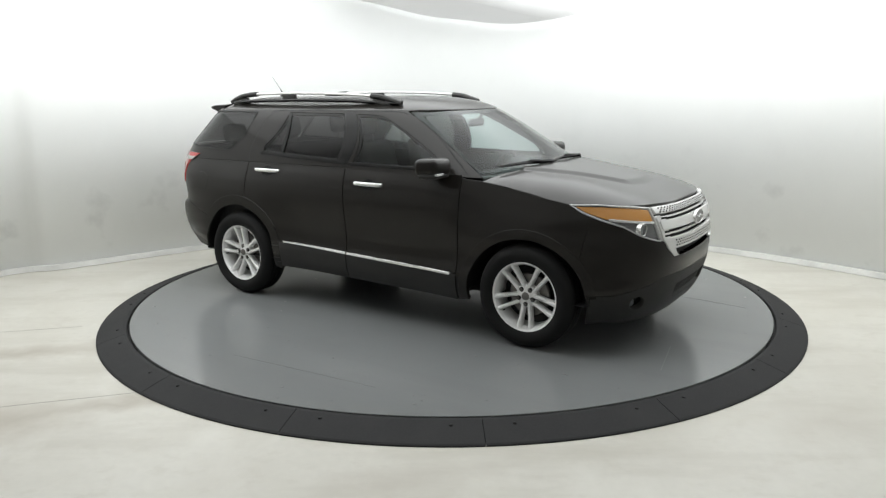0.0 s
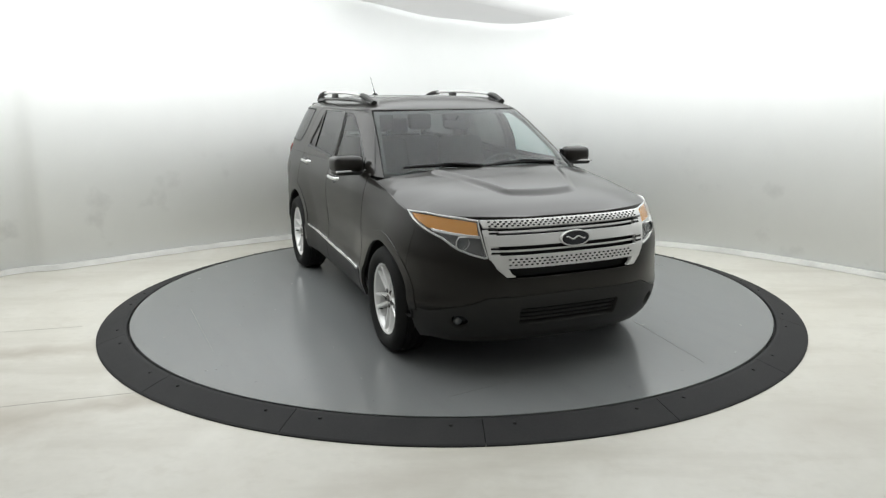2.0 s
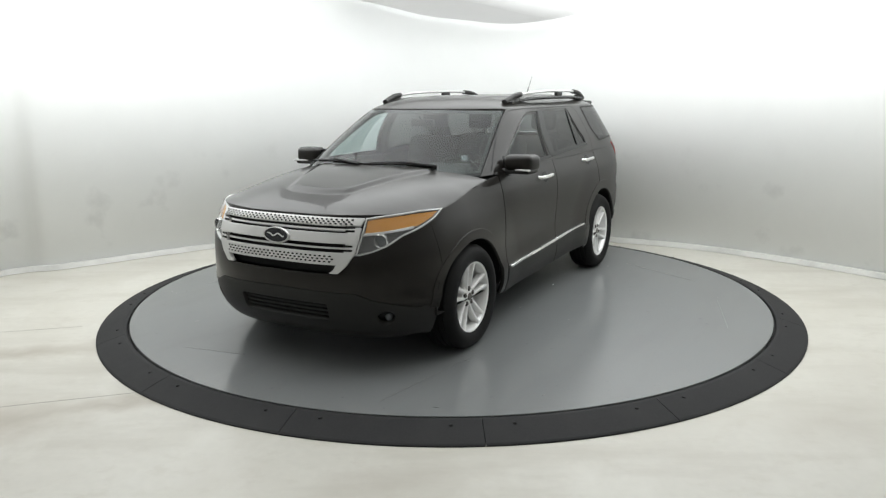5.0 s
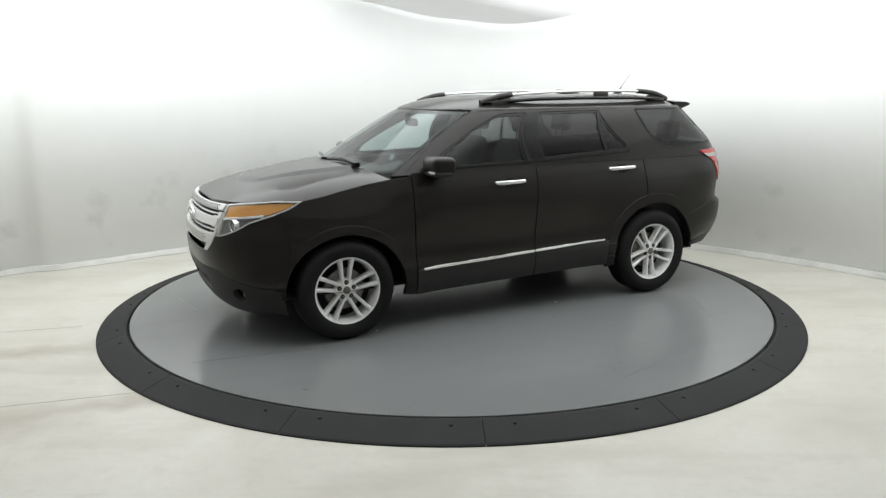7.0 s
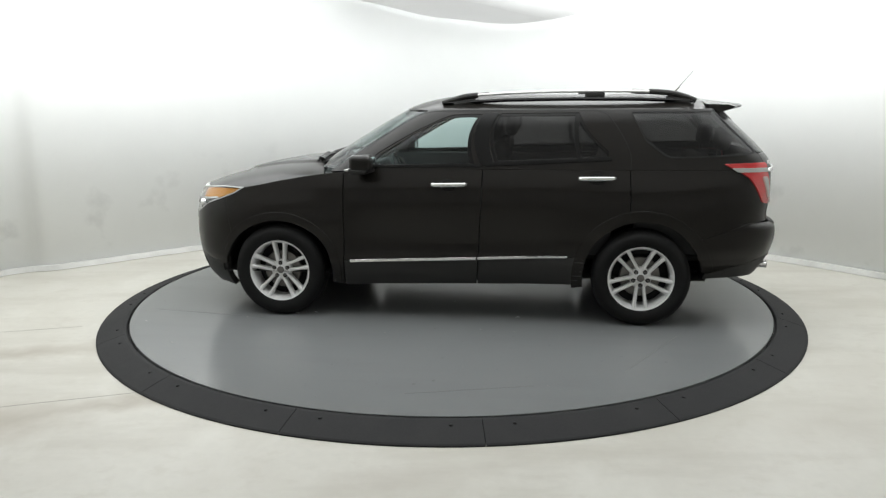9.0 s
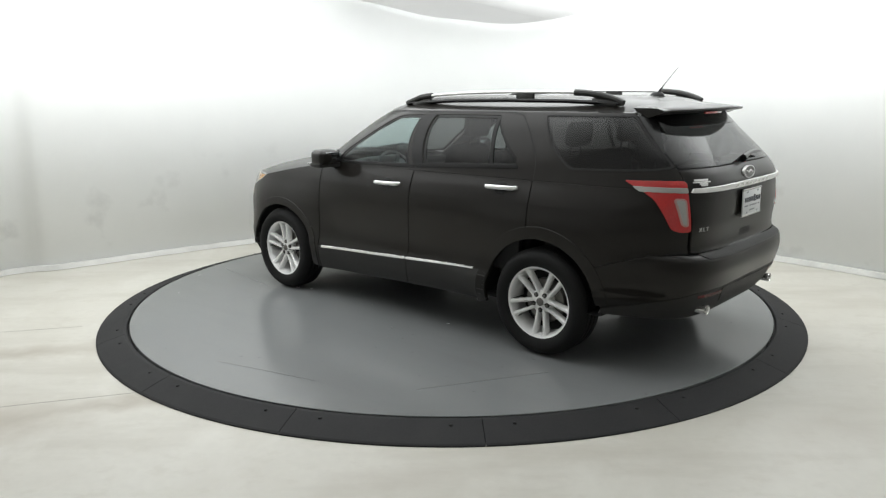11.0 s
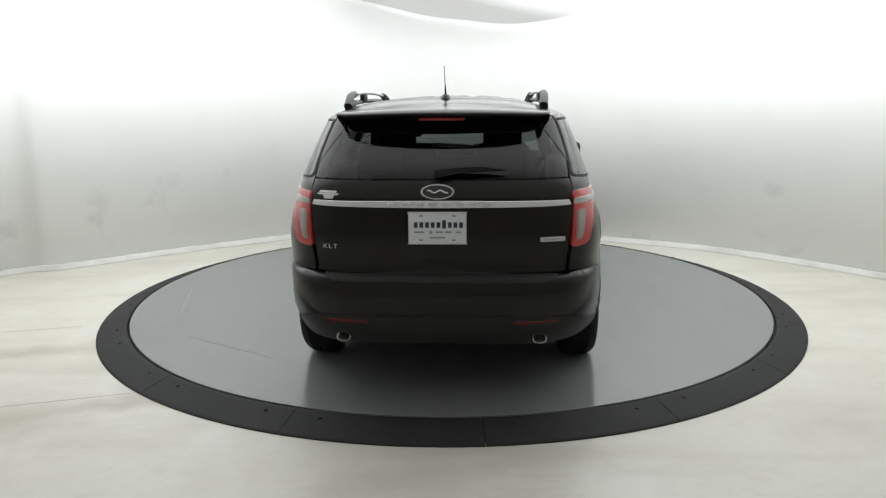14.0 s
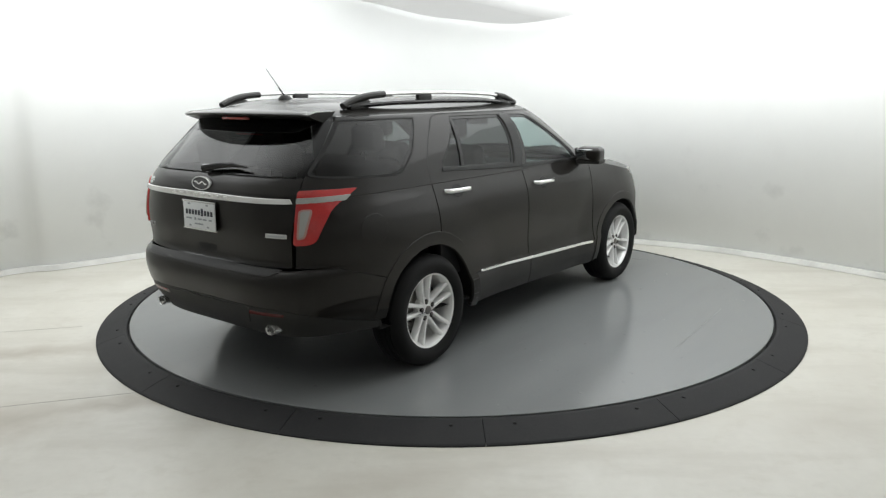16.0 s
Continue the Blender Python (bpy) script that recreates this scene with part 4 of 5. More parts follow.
def front_face():
    # backing and frame
    g = mirrored(poly_on(lower, "F:0,1.016 F:0.585,1.014 F:0.562,0.79 F:0.53,0.745 F:0.455,0.670 F:0,0.670"))
    gr = panel("grille", lower, g, M_DARK, car, "silver three-bar grille with a black mesh", off=-0.055, flange=0.02, gap=0)

    def bar(name, z1, z0, y1, y0, mat, off, lab="", flange=0.03):
        return strip(name, lower, f"F:0,{z1} F:{y1},{z1} F:{y0},{z0} F:0,{z0}", mat, gr, lab, off=off, flange=flange, rear=False, edge=0.015)
    top = bar("grille_bar", 1.012, 0.972, 0.580, 0.570, M_SILVER, 0.004, "perforated satin silver grille bar")
    bar("grille_blade", 0.952, 0.944, 0.50, 0.50, M_SILVER, -0.012, "thin silver blade")
    mid = bar("grille_bar", 0.922, 0.862, 0.568, 0.558, M_SILVER, 0.010, "broad satin silver centre bar")
    bar("grille_blade", 0.836, 0.828, 0.50, 0.50, M_SILVER, -0.012, "thin silver blade")
    bot = bar("grille_bar", 0.802, 0.728, 0.560, 0.515, M_SILVER, 0.006, "perforated satin silver lower grille bar")
    for s in (1, -1):
        p = [(u * s, z) for u, z in poly_on(lower, "F:0.505,0.956 F:0.578,0.956 F:0.556,0.782 F:0.52,0.782 F:0.495,0.80")]
        panel("grille_side", lower, p, M_SILVER, gr, "satin silver grille side frame", off=0.002, flange=0.03, gap=0)
        p = [(u * s, z) for u, z in poly_on(lower, "F:0.455,0.732 F:0.522,0.732 F:0.460,0.674 F:0.405,0.674 F:0.43,0.690")]
        panel("grille_foot", lower, p, M_SILVER, gr, "satin silver grille foot", off=0.005, flange=0.03, gap=0)
        # slots of the end pieces: flat black strips for their shaded recesses
        for z in (0.957, 0.937, 0.846, 0.820):
            p = [(u * s, q) for u, q in poly_on(lower, f"F:0.490,{z + 0.005} F:0.545,{z + 0.005} F:0.545,{z - 0.005} F:0.490,{z - 0.005}")]
            panel("slot_shade", lower, p, M_BLACK, gr, off=0.003, flange=0.004, gap=0)
    # perforations: small dark six-sided plates for the shaded holes, in three rows
    for bar_ob, z0, z1, y1 in ((top, 0.980, 1.004, 0.535), (bot, 0.748, 0.782, 0.44)):
        vs, fs = [], []
        for r in range(3):
            z = z0 + (z1 - z0) * r / 2
            k = -0.5 if r % 2 else 0.0
            y = -y1 + 0.034 * abs(k)
            while y < y1:
                uc = find_u(lower, "F", y, z)
                b = len(vs)
                for j in range(6):
                    a = math.pi / 3 * j
                    q = lower(uc + 0.0100 * math.cos(a), z + 0.0050 * math.sin(a)) + np.array([0.0075 if bar_ob is top else 0.0095, 0, 0])
                    vs.append(tuple(q))
                fs.append(tuple(range(b, b + 6)))
                y += 0.034
        h = mesh_object("hole_shade", vs, fs, M_BLACK, bar_ob, smooth=False)
        h["kind"] = "stuff"
    # badge
    p = lower(0, 0.888)
    badge("badge", gr, pose(p[0] + 0.020, 0, 0.888) @ pose(0, 0, 0, 0, -3, 0), 0.108, 0.052)
    for fl in SIDES:
        s = sy(fl)
        hp = poly_on(lower, HEADLAMP)
        lamp = panel("headlamp", lower, hp, M_LAMP, car, "headlamp with amber upper lens and projector", off=-0.034, flange=0.01, gap=0.004, flip=fl)
        rim_in = [tuple(q) for q in shrink(dense(hp, 0.02), 0.009)]
        panel("headlamp_rim", lower, hp, M_SILVER, lamp, "bright lamp rim", holes=[rim_in], off=-0.006, flange=0.03, flip=fl, edge=0.012)
        amber = poly_on(lower, "F:0.60,1.005 F:0.68,1.019 F:0.80,1.030 S:1.90,1.035 S:1.765,1.030 S:1.83,0.998 S:1.955,0.957 F:0.80,0.940 F:0.70,0.932 F:0.605,0.925")
        panel("amber_lens", lower, amber, M_AMBER, lamp, "amber turn signal lens", off=-0.016, flange=0.02, flip=fl)
        dark = poly_on(lower, "F:0.60,0.915 F:0.70,0.922 F:0.80,0.935 F:0.80,0.885 F:0.72,0.835 F:0.60,0.80")
        panel("lamp_mask", lower, dark, M_LAMP, lamp, "grey inner lamp mask", off=-0.028, flange=0.01, flip=fl)
        strip("lamp_divider", lower, "F:0.597,0.924 F:0.70,0.934 F:0.83,0.955 F:0.83,0.943 F:0.70,0.922 F:0.597,0.910", M_CHROME, lamp, "chrome divider", off=-0.012, flange=0.02, flip=fl)
        u = find_u(lower, "F", 0.690, 0.875)
        c = lower(u, 0.875)
        bm = bmesh.new()
        m = pose(c[0] - 0.012, s * (c[1] - 0.002), 0.875) @ pose(0, 0, 0, 0, 0, -90 + s * 12)
        lathe(bm, [(0.043, -0.03), (0.043, 0.004), (0.041, 0.006), (0.038, 0.002), (0.038, -0.02)], m, 28)
        part("projector_ring", bm, M_CHROME, lamp, "chrome projector ring")
        bm = bmesh.new()
        lathe(bm, [(0.0005, -0.002), (0.015, -0.003), (0.028, -0.006), (0.038, -0.012)], m, 28)
        part("projector", bm, M_LENS, lamp, "dark glass projector lens")
        cov = panel("lamp_cover", lower, hp, M_COVER, lamp, "clear lamp cover", off=-0.001, flange=0.002, gap=0.006, flip=fl)
        cov.visible_shadow = False


def badge(name, parent, m, ry, rz):
    """An oval badge that faces local +x: chrome rim, dark field, a pale wave in place of lettering."""
    bm = bmesh.new()
    n = 40
    rows = [(1.0, -0.012), (1.0, 0.002), (0.97, 0.006), (0.90, 0.006), (0.88, 0.002)]
    rings = [[bm.verts.new(m @ Vector((h, ry * k * math.cos(a), rz * k * math.sin(a) * (1 if k > 0.95 else 0.96)))) for a in [2 * math.pi * i / n for i in range(n)]] for k, h in rows]
    for a, b in zip(rings, rings[1:]):
        for i in range(n):
            bm.faces.new((a[i], a[(i + 1) % n], b[(i + 1) % n], b[i]))
    ob = part(name, bm, M_SILVER, parent, "oval silver rimmed badge")
    bm = bmesh.new()
    bm.faces.new([bm.verts.new(m @ Vector((0.003, ry * 0.89 * math.cos(a), rz * 0.86 * math.sin(a)))) for a in [2 * math.pi * i / n for i in range(n)]])
    part("badge_field", bm, M_BADGE, ob, "blue black field")
    bm = bmesh.new()
    tube(bm, [tuple(m @ Vector((0.005, ry * 0.62 * t, rz * (0.16 * math.sin(5.5 * t) + 0.05)))) for t in np.linspace(-1, 1, 20)], 0.0045, 6)
    part("badge_wave", bm, M_SILVER, ob, "pale raised wave")


def rear_face(tg):
    # trim bar with plain raised bars in place of lettering
    strip("trim_bar", lower, "R:0,1.200 R:0.700,1.196 R:0.712,1.172 R:0,1.166", M_BRIGHT, tg, "broad chrome trim bar", off=0.016, flange=0.016, rear=True, edge=0.012)
    for k in range(8):
        u = UE - 0.238 + 0.068 * k
        panel("raised_bar", lower, [(u - 0.020, 1.191), (u + 0.020, 1.191), (u + 0.020, 1.176), (u - 0.020, 1.176)], M_CHROME, tg, off=0.0185, flange=0.003, gap=0)
    xr = lower(UE, 1.255)[0]
    badge("badge", tg, pose(xr - 0.012, 0.012, 1.250) @ pose(0, 0, 0, 0, 0, 180) @ pose(0, 0, 0, 0, -4, 0), 0.092, 0.042)
    # plate
    x = lower(UE, 1.05)[0] - 0.020
    bm = bmesh.new()
    add_box(bm, (0.012, 0.318, 0.170), pose(x, 0.012, 1.055, 0, 1.0), 0.008)
    pl = part("number_plate", bm, M_WHITE, tg, "white dealer plate with a pale frame", angle=50)

    def bars(rows, mat, nm="printed_bar"):
        for y, z, w, h in rows:
            bm = bmesh.new()
            add_box(bm, (0.002, w, h), pose(x - 0.0068, 0.012 - y, 1.055 + z, 0, 1.0))
            part(nm, bm, mat, pl, smooth=False)
    bars([(-0.118 + 0.031 * k, 0.018 + (0.004 if k == 5 else 0), 0.020, 0.030 + (0.016 if k == 5 else 0)) for k in range(9)], M_INK)
    bars([(-0.10, -0.022, 0.055, 0.010), (-0.035, -0.022, 0.016, 0.016), (0.01, -0.022, 0.040, 0.010), (0.06, -0.022, 0.035, 0.010), (0.115, -0.022, 0.028, 0.010)], M_GREY)
    bars([(0.0, -0.052, 0.085, 0.009)], M_GREY)
    for yy in (-0.09, 0.09):
        for zz in (-0.066, 0.068):
            bars([(yy, zz, 0.022, 0.010)], M_GREY, "plate_slot")
    bm = bmesh.new()
    add_box(bm, (0.014, 0.326, 0.010), pose(x - 0.001, 0.012, 1.140), 0.003)
    part("plate_frame", bm, M_SILVER, pl, "pale plate frame")
    bm = bmesh.new()
    add_box(bm, (0.014, 0.326, 0.010), pose(x - 0.001, 0.012, 0.970), 0.003)
    part("plate_frame", bm, M_SILVER, pl, "pale plate frame")
    # small badges
    for y, z, w, h in ((-0.62, 0.985, 0.135, 0.022),):
        u0, u1 = find_u(lower, "R", y - w / 2, z), find_u(lower, "R", y + w / 2, z)
        panel("small_badge", lower, [(u0, z - h / 2), (u1, z - h / 2), (u1, z + h / 2), (u0, z + h / 2)], M_SILVER, tg, "small pale badge", off=0.004, flange=0.004, gap=0)
        panel("badge_print", lower, [(u0 + (u1 - u0) * 0.08, z - h * 0.22), (u0 + (u1 - u0) * 0.92, z - h * 0.22), (u0 + (u1 - u0) * 0.92, z + h * 0.22), (u0 + (u1 - u0) * 0.08, z + h * 0.22)], M_GREY, tg, off=0.0055, flange=0.002, gap=0)
    for k, (dy, dz, w, h) in enumerate(((0, 0.012, 0.10, 0.009), (0.0, 0.0, 0.125, 0.005), (0.005, -0.010, 0.06, 0.008), (0.005, -0.020, 0.05, 0.006))):
        u0, u1 = find_u(lower, "R", 0.625 - dy - w / 2, 1.235 + dz), find_u(lower, "R", 0.625 - dy + w / 2, 1.235 + dz)
        z = 1.232 + dz
        panel("decal_bar", lower, [(u0, z - h / 2), (u1, z - h / 2), (u1, z + h / 2), (u0, z + h / 2)], M_SILVER, tg, "thin pale decal bar", off=0.003, flange=0.003, gap=0)
    # trim level letters
    for k, ch in enumerate("XLT"):
        cu = bpy.data.curves.new("letter", "FONT")
        cu.body, cu.size, cu.extrude, cu.align_x = ch, 0.036, 0.002, "CENTER"
        tmp = new("letter", cu)
        me = bpy.data.meshes.new_from_object(tmp.evaluated_get(bpy.context.evaluated_depsgraph_get()))
        bpy.data.objects.remove(tmp)
        bpy.data.curves.remove(cu)
        y = 0.650 - 0.031 * k
        u = find_u(lower, "R", y, 0.945)
        q = lower(u, 0.945)
        t = lower(u + 0.01, 0.945) - q
        ang = math.degrees(math.atan2(t[1], t[0]))
        me.transform(pose(q[0] - 0.004, q[1], 0.930, 0, 0, ang) @ Matrix.Diagonal((1.2, 1, 1, 1)) @ pose(0, 0, 0, 90))
        me.materials.append(M_SILVER)
        ob = new("letter", me)
        ob.parent = tg
    # tail lamps
    for fl in SIDES:
        t = "S:-1.995,1.238 S:-2.2,1.241 R:0.724,1.240 R:0.721,0.936 R:0.79,0.938 R:0.826,0.955 R:0.850,1.05 S:-2.195,1.13 S:-2.12,1.178"
        p = rounded(poly_on(lower, t), 0.02)
        tl = panel("tail_lamp", lower, p, M_RED, car, "red tail lamp with clear reverse lens", off=0.012, flange=0.03, flip=fl)
        for z0, z1, b, c in ((1.176, 1.204, 0.870, 0.732),):
            strip("lamp_band", lower, f"R:{b},{z1} R:{c},{z1 - 0.004} R:{c},{z0 - 0.004} R:{b},{z0}", M_CLEAR, tl, "pale lamp band", off=0.015, flange=0.005, flip=fl, r=0.006)
        q = rounded(poly_on(lower, "R:0.800,1.138 R:0.748,1.136 R:0.745,0.970 R:0.782,0.980"), 0.02)
        panel("reverse_lens_rim", lower, q, M_PINK, tl, "pale pink lens rim", off=0.016, flange=0.005, gap=0, flip=fl)
        q = [tuple(v) for v in shrink(dense(q, 0.02), 0.009)]
        panel("reverse_lens", lower, q, M_CLEAR, tl, "clear reverse lens", off=0.0185, flange=0.004, gap=0, flip=fl)
    # spoiler
    vs, fs = [], []
    n = 24
    for i in range(n + 1):
        t = -1 + 2 * i / n
        y = 0.615 * t
        xb = -2.238 + 0.03 * t * t + 0.10 * t ** 4
        e = 0.012 * (1 - t * t)
        for x, z in ((-1.90, 1.672 + 0.042 * (1 - t * t)), (-2.06, 1.668 + e * 1.8), (xb, 1.656 + e), (xb - 0.004, 1.646 + e), (xb + 0.01, 1.638 + e), (-2.06, 1.626), (-1.98, 1.60)):
            vs.append((x, y, z))
    for i in range(n):
        for j in range(6):
            a = i * 7 + j
            fs.append((a, a + 1, a + 8, a + 7))
    fs += [tuple(range(7)), tuple(range(n * 7 + 6, n * 7 - 1, -1))]
    sp = mesh_object("roof_spoiler", vs, fs, M_PAINT, car, smooth=False)
    for p in sp.data.polygons:
        p.use_smooth = len(p.vertices) == 4
    bm = bmesh.new()
    add_box(bm, (0.012, 0.26, 0.016), pose(-2.165, 0, 1.630), 0.004)
    part("brake_light", bm, M_RED, sp, "red high brake light")
    # rear wiper
    w = [upper(find_u(upper, "R", y, z), z) + np.array([-0.03, 0, 0.01]) for y, z in ((0.03, 1.328), (-0.10, 1.348), (-0.22, 1.356), (-0.36, 1.350))]
    bm = bmesh.new()
    tube(bm, [tuple(q) for q in w], [0.024, 0.018, 0.013, 0.005], 8)
    part("rear_wiper", bm, M_BLACK, tg, "black rear wiper")


def roof_things():
    for fl in SIDES:
        s = sy(fl)
        rail = [(0.13, 0.595, 1.690), (0.02, 0.605, 1.722), (-0.10, 0.612, 1.746), (-0.45, 0.622, 1.767), (-0.9, 0.625, 1.776), (-1.35, 0.622, 1.773), (-1.60, 0.615, 1.760), (-1.74, 0.605, 1.730), (-1.82, 0.60, 1.698)]
        pts = [(p[0], s * p[1], p[2]) for p in spline(rail, False, 5)]
        mid = [p for p in pts if -1.52 < p[0] < -0.14]
        bm = bmesh.new()
        tube(bm, mid, 0.015, 10, 0.8)
        rr = part("roof_rail", bm, M_SILVER, car, "silver roof rail with black feet")
        for ends in ([p for p in pts if p[0] > -0.20], [p for p in pts if p[0] < -1.42]):
            bm = bmesh.new()
            tube(bm, ends, 0.026, 10, 0.85)
            f = ends[len(ends) // 2]
            add_box(bm, (0.19, 0.05, 0.05), pose(f[0] + (-0.05 if f[0] > -0.5 else 0.03), f[1], f[2] - 0.035, 0, 12 if f[0] > -0.5 else -8), 0.018)
            part("rail_foot", bm, M_PLASTIC, rr, "black rail foot")
        bm = bmesh.new()
        add_box(bm, (0.15, 0.035, 0.06), pose(-1.06, s * 0.622, 1.745), 0.015)
        part("rail_foot", bm, M_PLASTIC, rr, "black rail foot")
        bm = bmesh.new()
        tube(bm, [(0.12, s * 0.60, 1.690), (-0.4, s * 0.630, 1.714), (-0.9, s * 0.635, 1.719), (-1.4, s * 0.630, 1.714), (-1.80, s * 0.605, 1.698)], 0.022, 8, 0.75)
        part("rail_base", bm, M_BLACK, rr, "black rail base strip")
    bm = bmesh.new()
    lathe(bm, [(0.0005, 0.030), (0.018, 0.026), (0.030, 0.010), (0.036, -0.012)], pose(-1.755, 0, 1.740) @ pose(0, 0, 0, 90) @ Matrix.Diagonal((1.7, 1, 1, 1)), 20)
    an = part("antenna", bm, M_BLACK, car, "black roof antenna base")
    bm = bmesh.new()
    tube(bm, [(-1.765, 0, 1.77), (-1.795, 0, 1.805), (-1.808, 0, 1.823)], [0.006, 0.0045, 0.003], 8)
    tube(bm, [(-1.808, 0, 1.823), (-1.902, 0, 1.935)], [0.0024, 0.0018], 6)
    part("antenna_mast", bm, M_BLACK, an, "thin black mast")
    # windshield wipers
    for y0, y1 in ((0.52, -0.10), (-0.12, -0.68)):
        pts = [upper(find_u(upper, "F", y, 1.222 + 0.018 * math.sin(3 * k)), 1.222 + 0.018 * math.sin(3 * k)) + np.array([0.03, 0, 0.014]) for k, y in zip(np.linspace(0, 1, 7), np.linspace(y0, y1, 7))]
        bm = bmesh.new()
        tube(bm, [tuple(q) for q in pts], [0.018, 0.017, 0.016, 0.015, 0.014, 0.012, 0.008], 6)
        tube(bm, [tuple(pts[0] + np.array([0.05, -0.02, -0.035])), tuple(pts[0] + np.array([0.02, 0, 0.01])), tuple(pts[3] + np.array([0.012, 0, 0.016]))], [0.016, 0.012, 0.008], 6)
        part("windshield_wiper", bm, M_BLACK, car, "black windshield wiper")


def build_wheel():
    bm = bmesh.new()
    # barrel with flange, facing +y
    lathe(bm, [(0.232, -0.16), (0.222, -0.10), (0.222, 0.05), (0.238, 0.082), (0.250, 0.088), (0.252, 0.078), (0.240, -0.16)], Matrix.Identity(4), 64, True)
    wheel = part("wheel", bm, M_ALLOY, car, "silver five double-spoke alloy wheel")
    bm = bmesh.new()
    lathe(bm, [(0.243, 0.082), (0.262, 0.098), (0.300, 0.112), (0.335, 0.108), (0.352, 0.090), (0.362, 0.076)], Matrix.Identity(4), 72)
    prof = [(0.362, 0.076), (0.370, 0.060)]
    for y in (0.045, 0.0, -0.045):
        prof += [(0.372, y + 0.010), (0.372, y + 0.004), (0.362, y + 0.003), (0.362, y - 0.003), (0.372, y - 0.004), (0.372, y - 0.010)]
    prof += [(0.370, -0.100), (0.352, -0.125), (0.30, -0.140), (0.243, -0.12)]
    lathe(bm, prof, Matrix.Identity(4), 72)
    bmesh.ops.remove_doubles(bm, verts=bm.verts, dist=1e-5)
    ty = part("tyre", bm, M_TYRE, wheel, "black road tyre with grooved tread", angle=45)
    bm = bmesh.new()
    lathe(bm, [(0.0005, 0.02), (0.15, 0.02), (0.155, 0.012), (0.155, -0.01), (0.0005, -0.01)], pose(0, -0.02, 0), 40)
    part("brake_disc", bm, M_STEEL, wheel, "dull steel brake disc")
    bm = bmesh.new()
    lathe(bm, [(0.22, -0.06), (0.0005, -0.06)], Matrix.Identity(4), 32)
    part("wheel_backing", bm, M_DARK, wheel)
    bm = bmesh.new()
    lathe(bm, [(0.0005, 0.060), (0.030, 0.060), (0.036, 0.056), (0.066, 0.053), (0.082, 0.042), (0.084, 0.0)], Matrix.Identity(4), 40)
    part("hub", bm, M_ALLOY, wheel)
    bm = bmesh.new()
    lathe(bm, [(0.0005, 0.068), (0.020, 0.067), (0.028, 0.063), (0.029, 0.058)], Matrix.Identity(4), 24)
    part("centre_cap", bm, M_STEEL, wheel, "grey centre cap")
    for k in range(5):
        a = 2 * math.pi * k / 5
        for s in (-1, 1):
            bm = bmesh.new()
            rows = []
            for t in np.linspace(0, 1, 6):
                r = 0.055 + 0.188 * t
                off = s * (0.023 + 0.024 * t)
                hw = 0.0145 - 0.0030 * math.sin(math.pi * t) + 0.003 * t
                top = 0.056 + 0.026 * t - 0.012 * math.sin(math.pi * t) * 0.3
                rows.append([(off - hw, r, top - 0.05), (off - hw, r, top - 0.008), (off - hw * 0.55, r, top), (off + hw * 0.55, r, top), (off + hw, r, top - 0.008), (off + hw, r, top - 0.05)])
            rr = [[bm.verts.new((x * math.cos(a) + r * math.sin(a), y, -x * math.sin(a) + r * math.cos(a))) for x, r, y in row] for row in rows]
            for p, q in zip(rr, rr[1:]):
                for j in range(6):
                    bm.faces.new((p[j], p[(j + 1) % 6], q[(j + 1) % 6], q[j]))
            bm.faces.new(rr[0])
            bm.faces.new(rr[-1])
            part("spoke", bm, M_ALLOY, wheel, angle=50)
        b = a
        bm = bmesh.new()
        lathe(bm, [(0.0005, 0.068), (0.007, 0.066), (0.010, 0.060), (0.010, 0.03)], pose(0.057 * math.sin(b), 0, 0.057 * math.cos(b)), 6)
        part("lug_nut", bm, M_STEEL, wheel, "dark steel lug nut")
        # raised dark discs stand in for the shaded lug pockets
        bm = bmesh.new()
        lathe(bm, [(0.017, 0.03), (0.017, 0.0575), (0.0005, 0.0575)], pose(0.057 * math.sin(b), 0, 0.057 * math.cos(b)) , 14)
        part("lug_pocket_shade", bm, M_PLASTIC, wheel, "dark disc for the shade of the lug pocket")
    valve = bmesh.new()
    tube(valve, [(0.205, 0.05, 0.0), (0.200, 0.085, 0.0)], 0.004, 6)
    part("valve", valve, M_BLACK, wheel)
    wheel.matrix_basis = pose(AXLE, 0.872, 0.370, 0, 0, 0)
    copy_thing(wheel, pose(-AXLE, 0.874, 0.370, 0, 37, 0))
    copy_thing(wheel, pose(AXLE, -0.872, 0.370, 0, 36, 180))
    copy_thing(wheel, pose(-AXLE, -0.874, 0.370, 0, 8, 180))


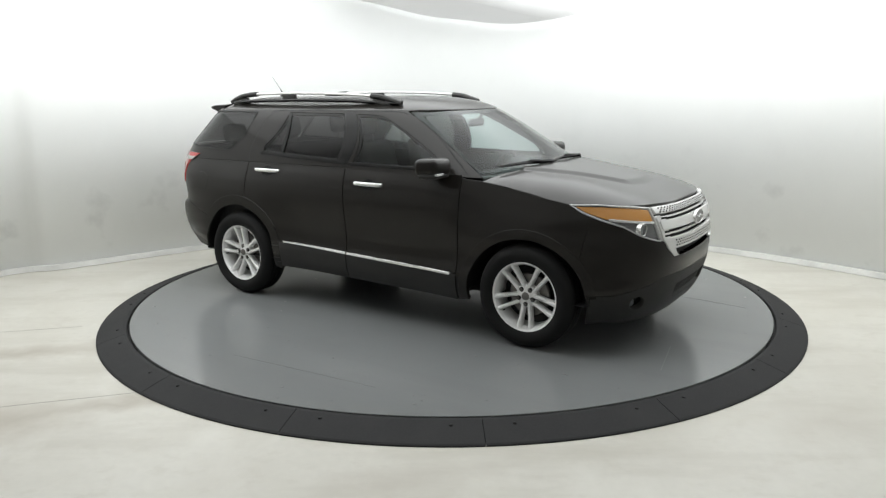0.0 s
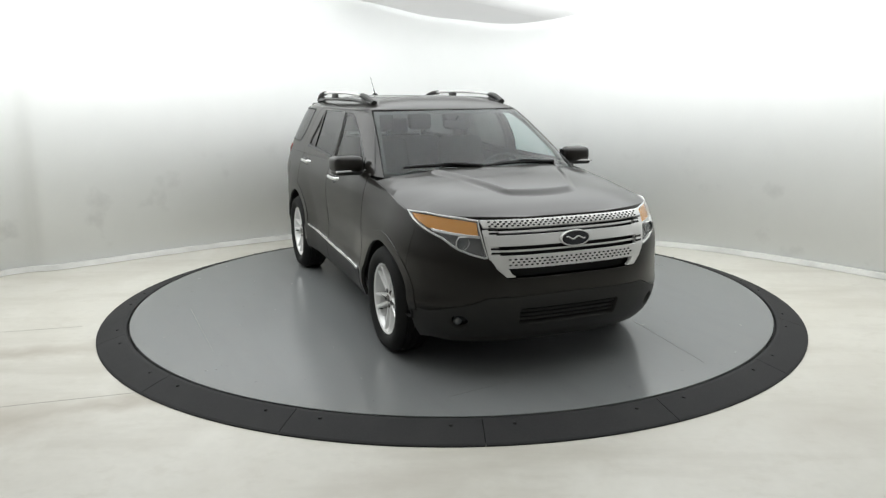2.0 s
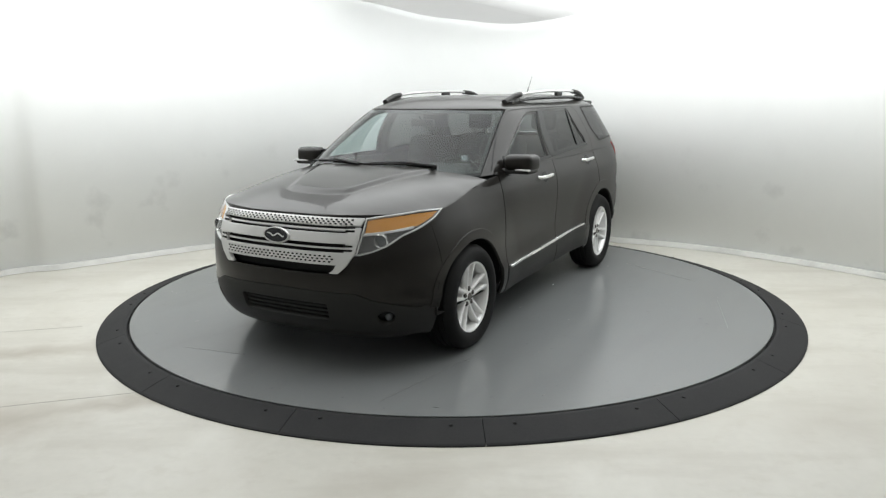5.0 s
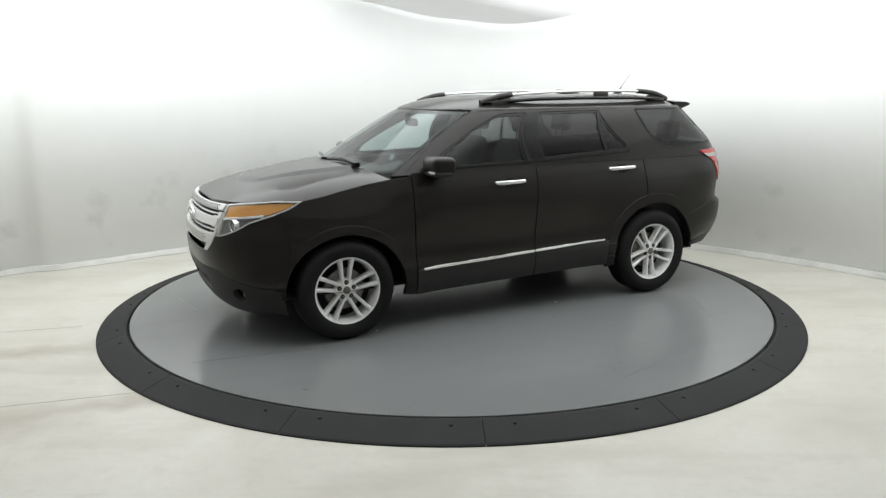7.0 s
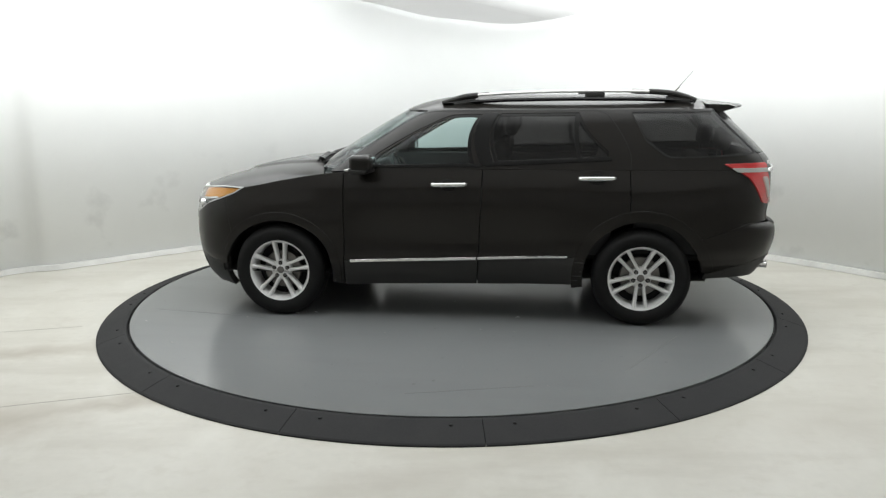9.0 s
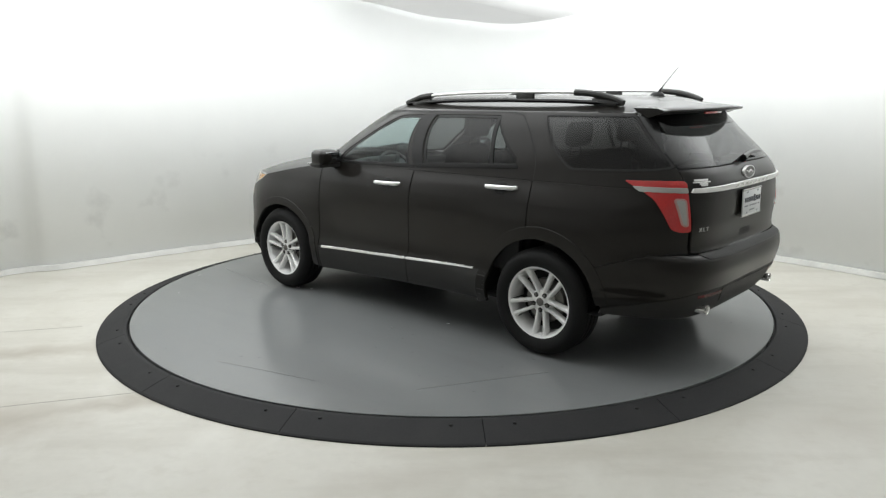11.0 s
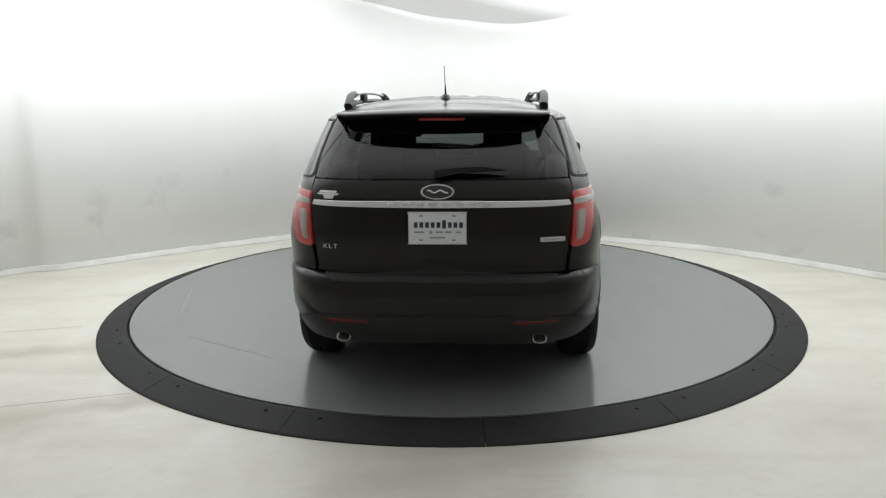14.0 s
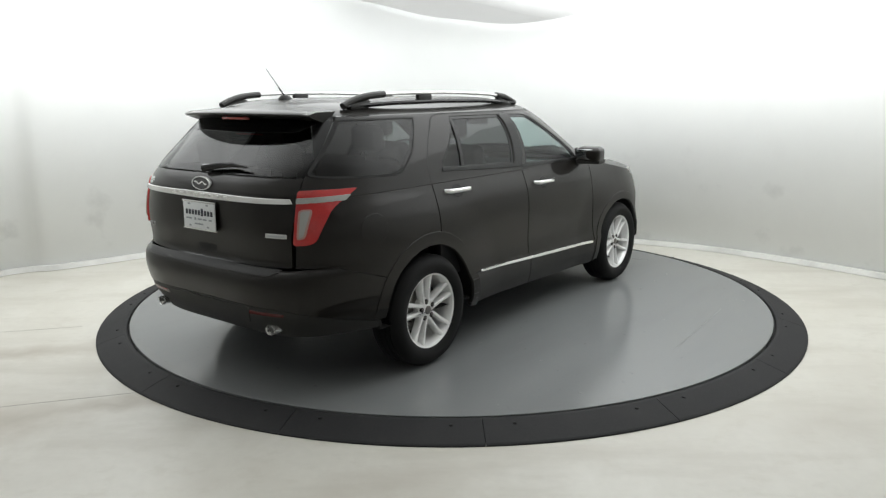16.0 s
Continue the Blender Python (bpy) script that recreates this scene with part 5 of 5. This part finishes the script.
def cabin():
    def seat(x, y, w, back_h, name, lab):
        bm = bmesh.new()
        add_box(bm, (0.52, w, 0.16), pose(x, y, 0.72, 0, -6), 0.06, 3)
        st = part(name, bm, M_SEAT, car, lab, angle=60)
        bm = bmesh.new()
        add_box(bm, (0.16, w * 0.96, back_h), pose(x - 0.32, y, 0.78 + back_h / 2, 0, -14), 0.06, 3, 0.86)
        part("backrest", bm, M_SEAT, st, angle=60)
        n = 2 if w > 0.9 else 1
        for k in range(n):
            yy = y + (0 if n == 1 else (-0.36 + 0.72 * k))
            bm = bmesh.new()
            add_box(bm, (0.10, 0.26, 0.18), pose(x - 0.44 - 0.03, yy, 0.86 + back_h + 0.055, 0, -8), 0.045, 3)
            tube(bm, [(x - 0.44, yy - 0.06, 0.76 + back_h), (x - 0.45, yy - 0.06, 0.88 + back_h)], 0.006, 6)
            tube(bm, [(x - 0.44, yy + 0.06, 0.76 + back_h), (x - 0.45, yy + 0.06, 0.88 + back_h)], 0.006, 6)
            part("headrest", bm, M_SEAT, st, angle=60)
    seat(0.05, 0.38, 0.52, 0.60, "front_seat", "charcoal cloth front seat")
    seat(0.05, -0.38, 0.52, 0.60, "front_seat", "charcoal cloth front seat")
    seat(-0.88, 0.0, 1.30, 0.56, "rear_seat", "charcoal cloth rear bench")
    seat(-1.62, 0.0, 1.05, 0.48, "third_row_seat", "charcoal cloth third row bench")
    bm = bmesh.new()
    add_box(bm, (0.42, 1.50, 0.30), pose(0.88, 0, 1.00, 0, 8), 0.08, 3)
    add_box(bm, (0.30, 0.40, 0.08), pose(0.80, 0.38, 1.16, 0, 12), 0.035, 3)
    add_box(bm, (0.9, 0.26, 0.35), pose(0.35, 0, 0.72), 0.06, 2)
    part("dashboard", bm, M_CABIN, car, "dark grey dashboard", angle=50)
    bm = bmesh.new()
    m = pose(0.50, 0.38, 1.10, 0, -62, 0) @ pose(0, 0, 0, 90)
    pr = [(0.185 + 0.014 * math.cos(2 * math.pi * k / 8), 0.014 * math.sin(2 * math.pi * k / 8)) for k in range(8)]
    lathe(bm, pr, m, 32, True)
    lathe(bm, [(0.0005, 0.02), (0.06, 0.015), (0.07, -0.01)], m, 16)
    for a in (0, 120, 240):
        add_box(bm, (0.14, 0.016, 0.035), m @ Matrix.Rotation(radians(a + 90), 4, "Y") @ pose(0.12, 0, 0), 0.005)
    part("steering_wheel", bm, M_CABIN, car, "dark steering wheel", angle=50)
    bm = bmesh.new()
    add_box(bm, (0.03, 0.23, 0.065), pose(0.47, 0, 1.525, 0, 10), 0.018, 3)
    tube(bm, [(0.47, 0, 1.54), (0.53, 0, 1.59)], 0.010, 6)
    rv = part("rear_view_mirror", bm, M_CABIN, car, "dark rear-view mirror")
    bm = bmesh.new()
    add_box(bm, (2.85, 1.56, 0.04), pose(-0.66, 0, 0.50), 0.01)
    part("cabin_floor", bm, M_CABIN, car, "dark cabin floor")
    ring = [tuple(upper(u, 1.615)[:2]) for u in np.linspace(0, UE, 40)]
    full = [(x * 0.96 - 0.03, y * 0.95) for x, y in ring + [(x, -y) for x, y in reversed(ring) if abs(y) > 1e-3]]
    panel("headliner", lambda x, y: roof(x, y) - np.array([0, 0, 0.035]), full, M_HEADLINER, car, "grey cloth headliner", grid=0.09, edge=0.06, flange=0.005, gap=0)
    for s in (1, -1):
        for x0, x1 in ((0.84, -0.17), (-0.22, -1.2)):
            bm = bmesh.new()
            add_box(bm, (x0 - x1, 0.05, 0.66), pose((x0 + x1) / 2, s * 0.845, 0.86), 0.02)
            part("door_lining", bm, M_CABIN, car, "dark door lining")
        bm = bmesh.new()
        add_box(bm, (0.85, 0.04, 0.70), pose(-1.80, s * 0.80, 0.88), 0.02)
        part("load_bay_lining", bm, M_CABIN, car, "dark load bay lining")
    # inspection sticker on the glass
    p = upper(find_u(upper, "F", 0.64, 1.30), 1.30)
    bm = bmesh.new()
    add_box(bm, (0.002, 0.045, 0.045), pose(p[0] - 0.016, p[1] - 0.010, 1.29, 0, -32, 25))
    part("windshield_sticker", bm, M_GREY, car, "small white windshield sticker", smooth=False)


gate = body_panels()
doors()
front_face()
rear_face(gate)
roof_things()
build_wheel()
cabin()

# ---------- cloth diffusers ----------
_px = np.array([p[0] for p in WALL_PATH])
_py = np.array([p[1] for p in WALL_PATH])


def wall_y(x):
    """How far back the wall stands at that x."""
    ok = _py > -2.5
    o = np.argsort(_px[ok])
    return float(np.interp(x, _px[ok][o], _py[ok][o])) - 0.06


# only the far rims show; the rest is added to light the studio
canopy("cloth_diffuser", -6.6, -2.45, -6.2, wall_y, 0.2, [(-3.45, 0.9, 0.40)], "white backlit cloth diffuser sagging under the ceiling", -1.89)
canopy("cloth_diffuser", -1.30, 5.7, -6.2, wall_y, 0.2, [(-0.25, 1.0, 0.22), (1.15, 1.1, 0.38)], "white backlit cloth diffuser sagging in a broad curve", -1.87)


# ---------- movement ----------
def motions():
    table_rows, car_rows = [], []
    for k in range(65):
        t = k * 0.25
        turn = pose(0, 0, 0, 0, 0, TURN0 + TURN_RATE * t)
        table_rows.append((t, turn))
        car_rows.append((t, turn @ pose(CAR_OFF[0], CAR_OFF[1], TABLE_Z + 0.001)))
    walk(turntable, table_rows)
    walk(car, car_rows)


motions()
